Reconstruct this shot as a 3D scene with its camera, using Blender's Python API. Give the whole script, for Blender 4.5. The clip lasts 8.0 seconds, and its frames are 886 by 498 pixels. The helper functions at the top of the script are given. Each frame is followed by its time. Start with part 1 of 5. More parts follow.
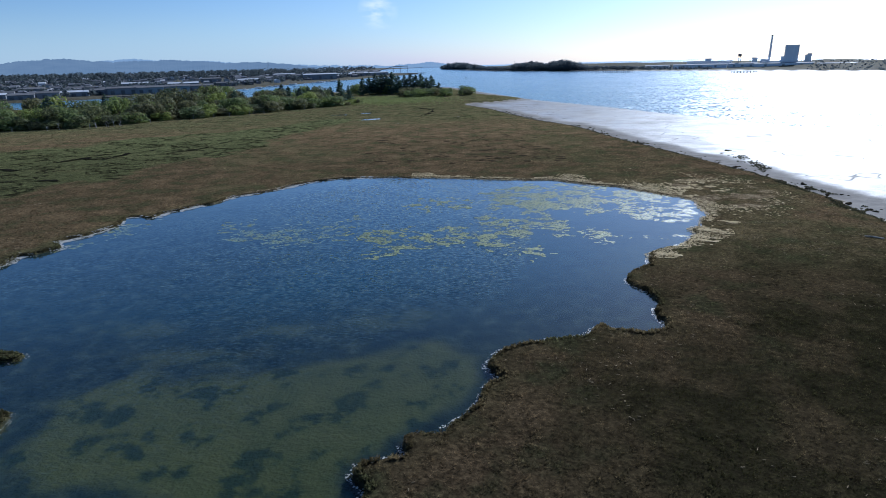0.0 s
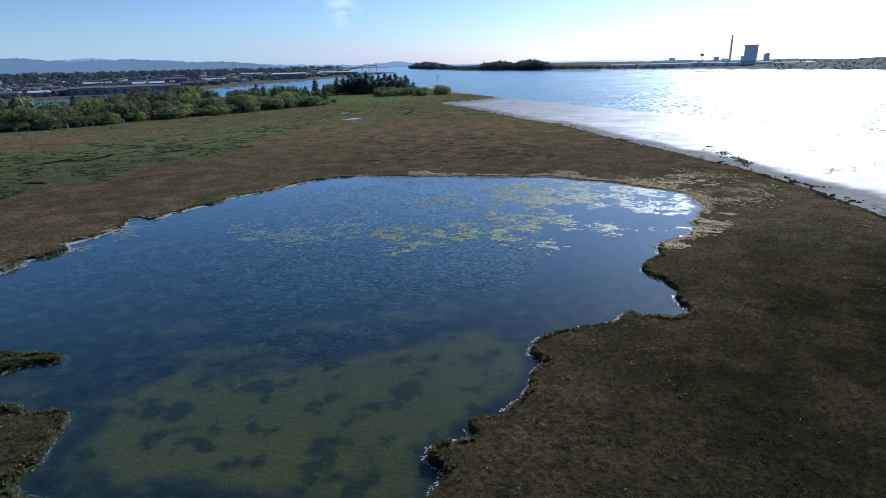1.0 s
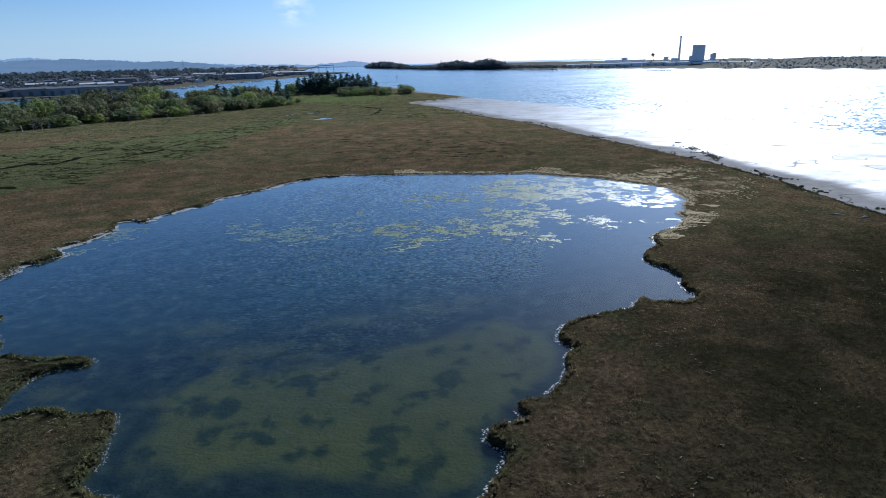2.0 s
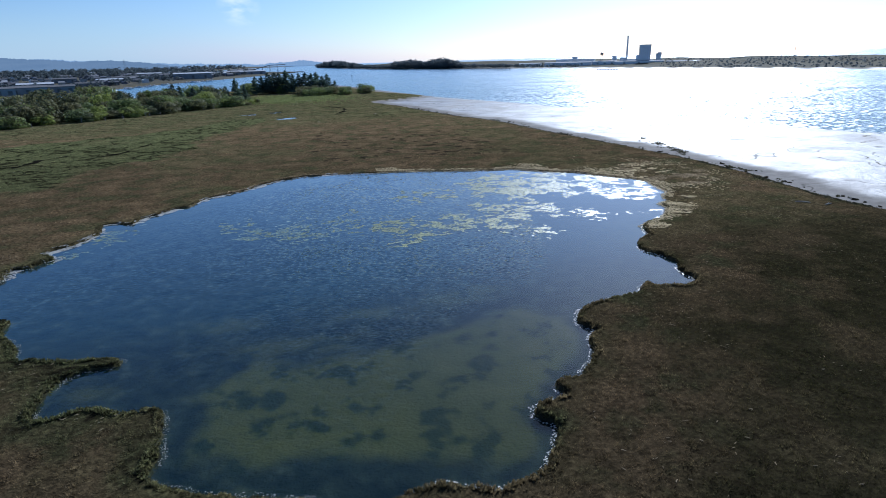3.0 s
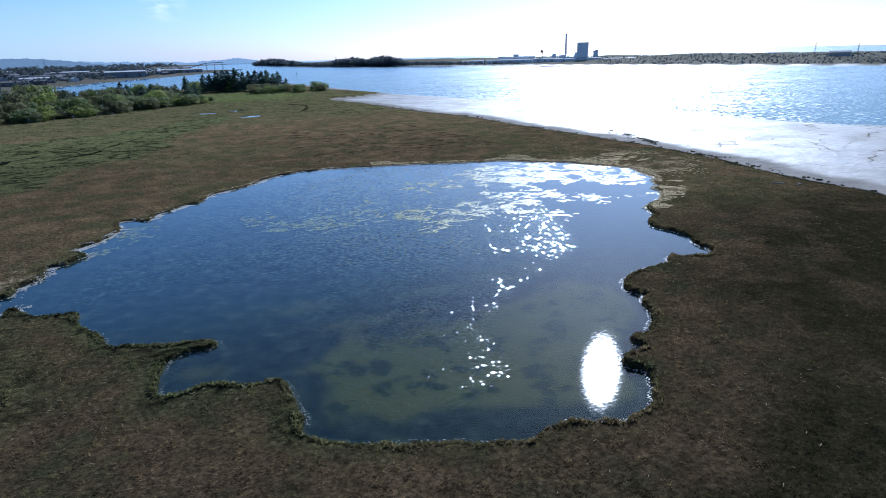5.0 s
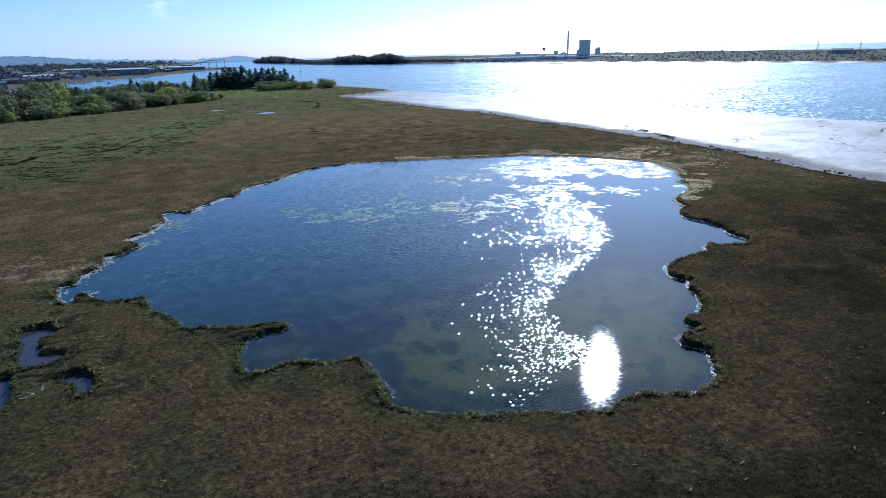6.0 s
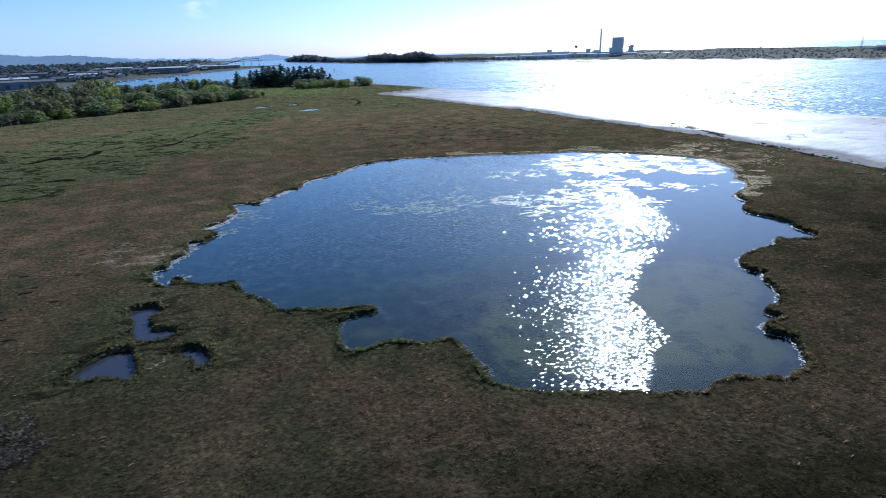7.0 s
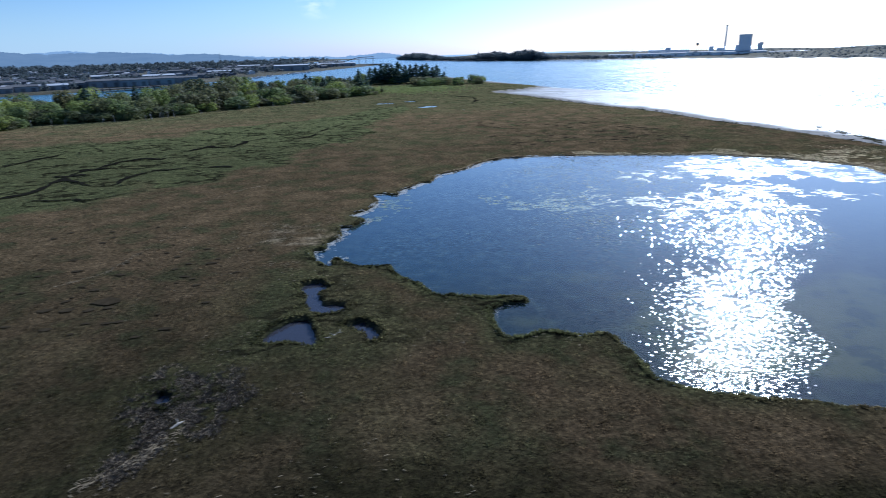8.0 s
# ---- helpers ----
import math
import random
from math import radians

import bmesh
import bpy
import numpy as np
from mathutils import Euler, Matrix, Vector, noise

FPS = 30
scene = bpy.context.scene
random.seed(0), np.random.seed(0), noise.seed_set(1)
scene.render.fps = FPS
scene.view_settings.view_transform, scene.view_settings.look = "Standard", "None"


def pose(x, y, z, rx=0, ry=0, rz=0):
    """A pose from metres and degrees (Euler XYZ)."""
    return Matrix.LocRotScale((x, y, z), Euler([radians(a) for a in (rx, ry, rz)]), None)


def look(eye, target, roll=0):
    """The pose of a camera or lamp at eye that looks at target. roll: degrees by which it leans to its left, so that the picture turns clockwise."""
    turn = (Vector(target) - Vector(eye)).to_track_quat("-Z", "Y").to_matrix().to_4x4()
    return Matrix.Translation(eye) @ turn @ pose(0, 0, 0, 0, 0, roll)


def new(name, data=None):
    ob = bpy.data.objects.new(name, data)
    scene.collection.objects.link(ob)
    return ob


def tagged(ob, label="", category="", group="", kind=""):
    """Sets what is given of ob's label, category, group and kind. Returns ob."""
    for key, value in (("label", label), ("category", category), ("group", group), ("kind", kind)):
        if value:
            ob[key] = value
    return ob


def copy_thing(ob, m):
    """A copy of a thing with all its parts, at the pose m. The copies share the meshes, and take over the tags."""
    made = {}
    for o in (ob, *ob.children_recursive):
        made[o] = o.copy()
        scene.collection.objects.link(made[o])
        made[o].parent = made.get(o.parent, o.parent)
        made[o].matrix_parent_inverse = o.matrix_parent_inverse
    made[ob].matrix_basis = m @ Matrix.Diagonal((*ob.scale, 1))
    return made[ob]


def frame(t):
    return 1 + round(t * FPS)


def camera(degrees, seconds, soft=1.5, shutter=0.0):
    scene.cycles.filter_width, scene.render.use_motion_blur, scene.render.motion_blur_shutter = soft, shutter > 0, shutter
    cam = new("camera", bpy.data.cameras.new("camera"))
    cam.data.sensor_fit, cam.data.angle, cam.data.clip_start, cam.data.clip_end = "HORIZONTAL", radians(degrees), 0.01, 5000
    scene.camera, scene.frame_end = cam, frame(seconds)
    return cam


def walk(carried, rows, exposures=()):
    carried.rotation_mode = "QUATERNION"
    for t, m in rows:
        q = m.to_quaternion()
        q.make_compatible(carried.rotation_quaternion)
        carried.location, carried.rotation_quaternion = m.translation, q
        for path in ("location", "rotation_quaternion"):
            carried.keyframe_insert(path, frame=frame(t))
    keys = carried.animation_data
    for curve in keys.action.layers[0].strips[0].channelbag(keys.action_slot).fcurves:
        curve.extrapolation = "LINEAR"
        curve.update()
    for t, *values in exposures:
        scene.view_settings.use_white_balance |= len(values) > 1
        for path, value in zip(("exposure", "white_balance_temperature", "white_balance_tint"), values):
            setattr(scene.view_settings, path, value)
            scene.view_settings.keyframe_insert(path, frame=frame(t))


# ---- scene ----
cam = camera(76.0, 8.0, soft=0.9, shutter=0.4)
PATH = [
    (0, (0.651, 0.348, 35.767), (0.619, 2.246, 35.139), -1.6),
    (0.5, (-4.041, -0.984, 35.871), (-4.021, 0.914, 35.241), -1.6),
    (1, (-8.69, -2.102, 35.995), (-8.615, -0.206, 35.362), -1.6),
    (1.5, (-13.433, -3.029, 36.111), (-13.29, -1.138, 35.476), -1.6),
    (3, (-28.14, -5.361, 36.369), (-27.767, -3.505, 35.725), -1.6),
    (3.5, (-32.967, -5.978, 36.371), (-32.525, -4.138, 35.724), -1.6),
    (4, (-37.817, -6.604, 36.372), (-37.323, -4.779, 35.722), -1.6),
    (5.5, (-52.206, -8.416, 36.272), (-51.63, -6.617, 35.613), -1.6),
    (6, (-56.957, -8.845, 36.162), (-56.39, -7.046, 35.499), -1.6),
    (6.5, (-61.652, -9.294, 36.105), (-61.103, -7.49, 35.439), -1.7),
    (7, (-66.146, -9.894, 36.108), (-65.666, -8.07, 35.442), -1.8),
    (7.5, (-70.725, -10.671, 36.269), (-70.394, -8.814, 35.604), -1.9),
    (8, (-75.319, -11.404, 36.428), (-75.17, -9.522, 35.767), -1.9),
]
walk(cam, [(t, look(eye, target, roll)) for t, eye, target, roll in PATH],
     exposures=[(0.0, 0.32, 5000, 10), (3.5, 0.36, 5000, 10), (5.5, 0.5, 4800, 10), (8.0, 0.48, 4800, 10)])

# ---- daylight: a hazy afternoon sun ahead of the camera ----
SUN_AZ, SUN_EL = 34.8, 30.6            # degrees clockwise from +y, degrees up
world = bpy.data.worlds.new("sky")
scene.world = world
world.use_nodes = True
wn, wl = world.node_tree.nodes, world.node_tree.links
wn.clear()
sky = wn.new("ShaderNodeTexSky")
sky.sky_type = "NISHITA"
sky.sun_disc = False
sky.sun_elevation, sky.sun_rotation = radians(SUN_EL), radians(SUN_AZ)
sky.air_density, sky.dust_density, sky.ozone_density, sky.altitude = 0.85, 0.6, 3.4, 0
bg = wn.new("ShaderNodeBackground")
bg.inputs["Strength"].default_value = 0.075
wout = wn.new("ShaderNodeOutputWorld")
# one small wisp of cloud low over the bay, and thin streaks of haze
way = wn.new("ShaderNodeTexCoord").outputs["Generated"]
drawn = wn.new("ShaderNodeMapping")
drawn.inputs["Scale"].default_value = (9.0, 9.0, 24.0)
wl.new(way, drawn.inputs["Vector"])
wisp = wn.new("ShaderNodeTexNoise")
wisp.inputs["Scale"].default_value, wisp.inputs["Detail"].default_value = 3.0, 6.0
wl.new(drawn.outputs[0], wisp.inputs["Vector"])
toward = wn.new("ShaderNodeVectorMath")
toward.operation = "DISTANCE"
toward.inputs[1].default_value = (-0.111, 0.990, 0.081)
wl.new(way, toward.inputs[0])
near_cloud = wn.new("ShaderNodeMapRange")
near_cloud.inputs["From Min"].default_value, near_cloud.inputs["From Max"].default_value = 0.034, 0.006
near_cloud.inputs["To Min"].default_value, near_cloud.inputs["To Max"].default_value = 0.0, 1.0
wl.new(toward.outputs["Value"], near_cloud.inputs["Value"])
body_cloud = wn.new("ShaderNodeMapRange")
body_cloud.inputs["From Min"].default_value, body_cloud.inputs["From Max"].default_value = 0.44, 0.8
wl.new(wisp.outputs["Fac"], body_cloud.inputs["Value"])
both_cloud = wn.new("ShaderNodeMath")
both_cloud.operation = "MULTIPLY"
wl.new(near_cloud.outputs[0], both_cloud.inputs[0])
wl.new(body_cloud.outputs[0], both_cloud.inputs[1])
clouded = wn.new("ShaderNodeMix")
clouded.data_type = "RGBA"
clouded.inputs["B"].default_value = (11.0, 10.5, 9.8, 1)
wl.new(both_cloud.outputs[0], clouded.inputs["Factor"])
wl.new(sky.outputs[0], clouded.inputs["A"])
# pale sea haze along the horizon
height = wn.new("ShaderNodeSeparateXYZ")
wl.new(way, height.inputs[0])
low = wn.new("ShaderNodeMapRange")
low.interpolation_type = "SMOOTHSTEP"
low.inputs["From Min"].default_value, low.inputs["From Max"].default_value = 0.10, -0.01
low.inputs["To Min"].default_value, low.inputs["To Max"].default_value = 0.0, 0.58
wl.new(height.outputs["Z"], low.inputs["Value"])
hazed = wn.new("ShaderNodeMix")
hazed.data_type = "RGBA"
hazed.blend_type = "LIGHTEN"
hazed.inputs["B"].default_value = (5.8, 7.2, 8.0, 1)
wl.new(low.outputs[0], hazed.inputs["Factor"])
wl.new(clouded.outputs["Result"], hazed.inputs["A"])
wl.new(hazed.outputs["Result"], bg.inputs["Color"])
wl.new(bg.outputs[0], wout.inputs["Surface"])

sun_data = bpy.data.lights.new("sun", "SUN")
sun_data.energy, sun_data.angle, sun_data.color = 4.5, radians(0.53), (1.0, 0.93, 0.83)
sun = new("sun", sun_data)
sun_way = Vector((math.sin(radians(SUN_AZ)) * math.cos(radians(SUN_EL)),
                  math.cos(radians(SUN_AZ)) * math.cos(radians(SUN_EL)), math.sin(radians(SUN_EL))))
sun.matrix_world = Matrix.Translation((0, 0, 300)) @ sun_way.to_track_quat("Z", "Y").to_matrix().to_4x4()

# ---- small tools ----
rng = np.random.default_rng(7)


def vnoise(x, y, seed=0.0):
    """Smooth value noise from 0 to 1."""
    xi, yi = np.floor(x), np.floor(y)
    fx, fy = x - xi, y - yi
    fx, fy = fx * fx * (3 - 2 * fx), fy * fy * (3 - 2 * fy)

    def h(a, b):
        v = np.sin(a * 127.1 + b * 311.7 + seed * 74.7) * 43758.5453
        return v - np.floor(v)
    return (h(xi, yi) * (1 - fx) + h(xi + 1, yi) * fx) * (1 - fy) + (h(xi, yi + 1) * (1 - fx) + h(xi + 1, yi + 1) * fx) * fy


def fbm(x, y, size, seed=0.0, octaves=4):
    total, amp, norm = 0.0, 1.0, 0.0
    for k in range(octaves):
        total = total + amp * vnoise(x / size * 2 ** k + 31.7 * k, y / size * 2 ** k - 17.3 * k, seed + k)
        norm, amp = norm + amp, amp * 0.5
    return total / norm


def inside(x, y, poly):
    """Distance in metres to the outline, positive inside."""
    best = np.full(x.shape, 1e18)
    odd = np.zeros(x.shape, bool)
    for (ax, ay), (bx, by) in zip(poly, np.roll(poly, -1, axis=0)):
        dx, dy = bx - ax, by - ay
        u = np.clip(((x - ax) * dx + (y - ay) * dy) / (dx * dx + dy * dy + 1e-12), 0, 1)
        best = np.minimum(best, (x - ax - u * dx) ** 2 + (y - ay - u * dy) ** 2)
        if ay != by:
            odd ^= ((ay > y) != (by > y)) & (x < (y - ay) * dx / dy + ax)
    return np.where(odd, 1.0, -1.0) * np.sqrt(best)


def rounded(points, steps):
    """A closed smooth outline through the plan's corners."""
    p = np.array(points, float)
    a, b, c, d = np.roll(p, 1, 0), p, np.roll(p, -1, 0), np.roll(p, -2, 0)
    u = (np.arange(steps) / steps)[None, :, None]
    a, b, c, d = (q[:, None, :] for q in (a, b, c, d))
    q = b + 0.5 * u * (c - a + u * (2 * a - 5 * b + 4 * c - d + u * (3 * (b - c) + d - a)))
    return q.reshape(-1, 2)


def step(v, lo, hi):
    u = np.clip((v - lo) / (hi - lo), 0, 1)
    return u * u * (3 - 2 * u)


def near_line(x, y, line):
    """Distance to an open line."""
    best = np.full(np.shape(x), 1e18)
    for (ax, ay), (bx, by) in zip(line[:-1], line[1:]):
        dx, dy = bx - ax, by - ay
        u = np.clip(((x - ax) * dx + (y - ay) * dy) / (dx * dx + dy * dy), 0, 1)
        best = np.minimum(best, (x - ax - u * dx) ** 2 + (y - ay - u * dy) ** 2)
    return np.sqrt(best)


def mesh_of(name, verts, faces, material, colours=None, smooth=False):
    """A mesh from arrays: faces all of one size, colours one rgba a vertex."""
    me = bpy.data.meshes.new(name)
    n, k = len(faces), faces.shape[1]
    me.vertices.add(len(verts))
    me.vertices.foreach_set("co", np.ascontiguousarray(verts, np.float32).ravel())
    me.loops.add(n * k)
    me.loops.foreach_set("vertex_index", np.ascontiguousarray(faces, np.int32).ravel())
    me.polygons.add(n)
    me.polygons.foreach_set("loop_start", np.arange(0, n * k, k, dtype=np.int32))
    if smooth:
        me.polygons.foreach_set("use_smooth", np.ones(n, bool))
    if colours is not None:
        layer = me.color_attributes.new("zone", "FLOAT_COLOR", "POINT")
        layer.data.foreach_set("color", np.ascontiguousarray(colours, np.float32).ravel())
    me.update(calc_edges=True)
    me.materials.append(material)
    return me


def part(name, bm, material, parent=None, label=""):
    me = bpy.data.meshes.new(name)
    bmesh.ops.recalc_face_normals(bm, faces=bm.faces)
    bm.to_mesh(me)
    bm.free()
    me.materials.append(material)
    ob = new(name, me)
    ob.parent = parent
    return tagged(ob, label)


def thing(name, label, category, group="", kind=""):
    return tagged(new(name), label, category, group, kind)


def box(bm, x, y, z, w, d, h, turn=0.0):
    """A box with its base centre at x, y, z."""
    m = Matrix.Translation((x, y, z + h / 2)) @ Matrix.Rotation(turn, 4, "Z") @ Matrix.Diagonal((w, d, h, 1))
    bmesh.ops.create_cube(bm, size=1, matrix=m)
    return bm


def rod(bm, a, b, r1, r2=None, sides=8):
    """A tapered rod from a to b."""
    a, b = Vector(a), Vector(b)
    m = Matrix.Translation((a + b) / 2) @ (b - a).to_track_quat("Z", "Y").to_matrix().to_4x4()
    bmesh.ops.create_cone(bm, cap_ends=True, segments=sides, radius1=r1, radius2=r1 if r2 is None else r2,
                          depth=(b - a).length, matrix=m)
    return bm


def gable(bm, w, d, z, rise, over=0.4):
    """A pitched roof with some thickness over a w x d plan, ridge along x."""
    hw, hd, t = w / 2 + over, d / 2 + over, 0.25
    v = [bm.verts.new(p) for p in ((-hw, -hd, z), (hw, -hd, z), (hw, hd, z), (-hw, hd, z), (-hw, 0, z + rise), (hw, 0, z + rise),
                                   (-hw, -hd, z - t), (hw, -hd, z - t), (hw, hd, z - t), (-hw, hd, z - t))]
    for f in ((0, 1, 5, 4), (2, 3, 4, 5), (0, 4, 3), (1, 2, 5), (6, 9, 8, 7), (0, 6, 7, 1), (1, 7, 8, 2), (2, 8, 9, 3), (3, 9, 6, 0)):
        bm.faces.new([v[i] for i in f])
    return bm


# ---- materials ----
def material(name, colour=(0.5, 0.5, 0.5), rough=0.7, metal=0.0):
    m = bpy.data.materials.new(name)
    m.use_nodes = True
    b = m.node_tree.nodes["Principled BSDF"]
    b.inputs["Base Color"].default_value = (*colour, 1)
    b.inputs["Roughness"].default_value = rough
    b.inputs["Metallic"].default_value = metal
    return m, m.node_tree.nodes, m.node_tree.links, b


def noise_tex(n, l, where, scale, detail=4.0, rough=0.6):
    t = n.new("ShaderNodeTexNoise")
    t.inputs["Scale"].default_value, t.inputs["Detail"].default_value, t.inputs["Roughness"].default_value = scale, detail, rough
    l.new(where, t.inputs["Vector"])
    return t.outputs["Fac"]


def ramp(n, l, fac, *stops):
    r = n.new("ShaderNodeValToRGB")
    e = r.color_ramp.elements
    while len(e) < len(stops):
        e.new(0.5)
    for k, (p, c) in enumerate(stops):
        e[k].position, e[k].color = p, (*c, 1)
    l.new(fac, r.inputs["Fac"])
    return r.outputs["Color"]


def grey(v):
    return (v, v, v)


def mix(n, l, fac, a, b, how="MIX"):
    x = n.new("ShaderNodeMix")
    x.data_type, x.blend_type = "RGBA", how
    for socket, value in ((x.inputs["Factor"], fac), (x.inputs["A"], a), (x.inputs["B"], b)):
        if isinstance(value, (int, float)):
            socket.default_value = value
        elif isinstance(value, tuple):
            socket.default_value = (*value, 1)
        else:
            l.new(value, socket)
    return x.outputs["Result"]


def maths(n, l, how, a, b=0.0, clamp=False):
    x = n.new("ShaderNodeMath")
    x.operation, x.use_clamp = how, clamp
    for socket, value in zip(x.inputs, (a, b)):
        if isinstance(value, (int, float)):
            socket.default_value = value
        else:
            l.new(value, socket)
    return x.outputs[0]


def bump(n, l, height, strength, distance, to, after=None):
    x = n.new("ShaderNodeBump")
    x.inputs["Strength"].default_value, x.inputs["Distance"].default_value = strength, distance
    l.new(height, x.inputs["Height"])
    if after is not None:
        l.new(after, x.inputs["Normal"])
    if to is not None:
        l.new(x.outputs[0], to)
    return x.outputs[0]


def worn(name, dark, light, scale=1.0, rough=0.75, metal=0.0, relief=0.02, vary=0.25):
    """A surface with stains and grain at two sizes, each object a little different."""
    m, n, l, b = material(name, light, rough, metal)
    at = n.new("ShaderNodeTexCoord").outputs["Object"]
    big, fine = noise_tex(n, l, at, 0.25 * scale), noise_tex(n, l, at, 3.0 * scale)
    c = ramp(n, l, maths(n, l, "ADD", maths(n, l, "MULTIPLY", big, 0.6), maths(n, l, "MULTIPLY", fine, 0.4)), (0.3, dark), (0.7, light))
    info = n.new("ShaderNodeObjectInfo")
    l.new(mix(n, l, vary, c, ramp(n, l, info.outputs["Random"], (0, grey(0.25)), (1, grey(1.0))), "MULTIPLY"), b.inputs["Base Color"])
    bump(n, l, fine, 0.4, relief, b.inputs["Normal"])
    if rough >= 0.9:
        b.inputs["Specular IOR Level"].default_value = 0.0
    return m


# marsh and flats: the zone channels say how green, how strawy, how muddy and how pale the ground is
def marsh_colour(n, l, at):
    zone = n.new("ShaderNodeVertexColor")
    zone.layer_name = "zone"
    sep = n.new("ShaderNodeSeparateColor")
    l.new(zone.outputs["Color"], sep.inputs[0])
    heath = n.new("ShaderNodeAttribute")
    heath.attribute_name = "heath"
    fine, mid, wide = noise_tex(n, l, at, 2.2, 5), noise_tex(n, l, at, 0.35, 5), noise_tex(n, l, at, 0.035, 4)
    brown = ramp(n, l, mid, (0.30, (0.092, 0.064, 0.031)), (0.52, (0.140, 0.097, 0.047)), (0.75, (0.205, 0.145, 0.072)))
    brown = mix(n, l, 0.5, brown, ramp(n, l, wide, (0.35, (0.112, 0.086, 0.044)), (0.65, (0.182, 0.124, 0.068))))
    green = ramp(n, l, mid, (0.32, (0.080, 0.084, 0.036)), (0.55, (0.130, 0.134, 0.054)), (0.8, (0.192, 0.198, 0.078)))
    patchy = noise_tex(n, l, at, 0.11, 4, 0.65)
    brown = mix(n, l, ramp(n, l, patchy, (0.52, grey(0.0)), (0.64, grey(0.8))), brown, (0.215, 0.150, 0.078))
    brown = mix(n, l, ramp(n, l, patchy, (0.36, grey(0.85)), (0.50, grey(0.0))), brown, (0.080, 0.082, 0.036))
    straw = ramp(n, l, mid, (0.3, (0.16, 0.11, 0.06)), (0.7, (0.42, 0.33, 0.20)))

    def cut(v, soft=0.35):
        s = maths(n, l, "ADD", v, maths(n, l, "MULTIPLY", maths(n, l, "SUBTRACT", mid, 0.5), 1.4))
        return maths(n, l, "MULTIPLY", maths(n, l, "SUBTRACT", s, 0.5 - soft / 2), 1 / soft, True)
    c = mix(n, l, maths(n, l, "MULTIPLY", sep.outputs[0], 1.0), brown, green)
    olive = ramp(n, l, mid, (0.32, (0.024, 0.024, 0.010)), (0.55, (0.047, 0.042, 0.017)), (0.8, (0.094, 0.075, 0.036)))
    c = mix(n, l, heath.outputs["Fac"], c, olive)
    c = mix(n, l, cut(sep.outputs[1]), c, straw)
    # narrow winding ditches in the greener ground, bank shade painted in, and small dark hollows everywhere
    long = n.new("ShaderNodeMapping")
    long.inputs["Scale"].default_value = (0.048, 0.072, 1.0)
    l.new(at, long.inputs["Vector"])
    creek = maths(n, l, "ABSOLUTE", maths(n, l, "SUBTRACT", noise_tex(n, l, long.outputs[0], 1.0, 3, 0.6), 0.5))
    creek = ramp(n, l, creek, (0.0, grey(1.0)), (0.012, grey(0.85)), (0.026, grey(0.0)))
    c = mix(n, l, maths(n, l, "MULTIPLY", creek, maths(n, l, "MULTIPLY", maths(n, l, "SUBTRACT", sep.outputs[0], 0.3), 2.2, True), True), c, (0.016, 0.017, 0.008))
    hollow = ramp(n, l, noise_tex(n, l, long.outputs[0], 9.0, 2, 0.5), (0.67, grey(1.0)), (0.73, grey(0.5)))
    c = mix(n, l, 1.0, c, hollow, "MULTIPLY")
    clump = noise_tex(n, l, at, 1.5, 3, 0.65)
    c = mix(n, l, 1.0, c, ramp(n, l, clump, (0.36, grey(0.55)), (0.48, grey(0.95)), (0.66, grey(1.5))), "MULTIPLY")
    c = mix(n, l, 0.8, c, ramp(n, l, fine, (0.3, grey(0.45)), (0.55, grey(1.0)), (0.75, grey(1.6))), "MULTIPLY")
    stems = noise_tex(n, l, at, 4.5, 3, 0.7)
    c = mix(n, l, maths(n, l, "MULTIPLY", ramp(n, l, stems, (0.60, grey(0.0)), (0.72, grey(0.6))), ramp(n, l, patchy, (0.35, grey(0.35)), (0.6, grey(1.0)))), c, (0.31, 0.24, 0.125))
    c = mix(n, l, 1.0, c, ramp(n, l, stems, (0.34, grey(0.5)), (0.44, grey(1.0))), "MULTIPLY")
    return c, sep, fine, mid, wide, zone


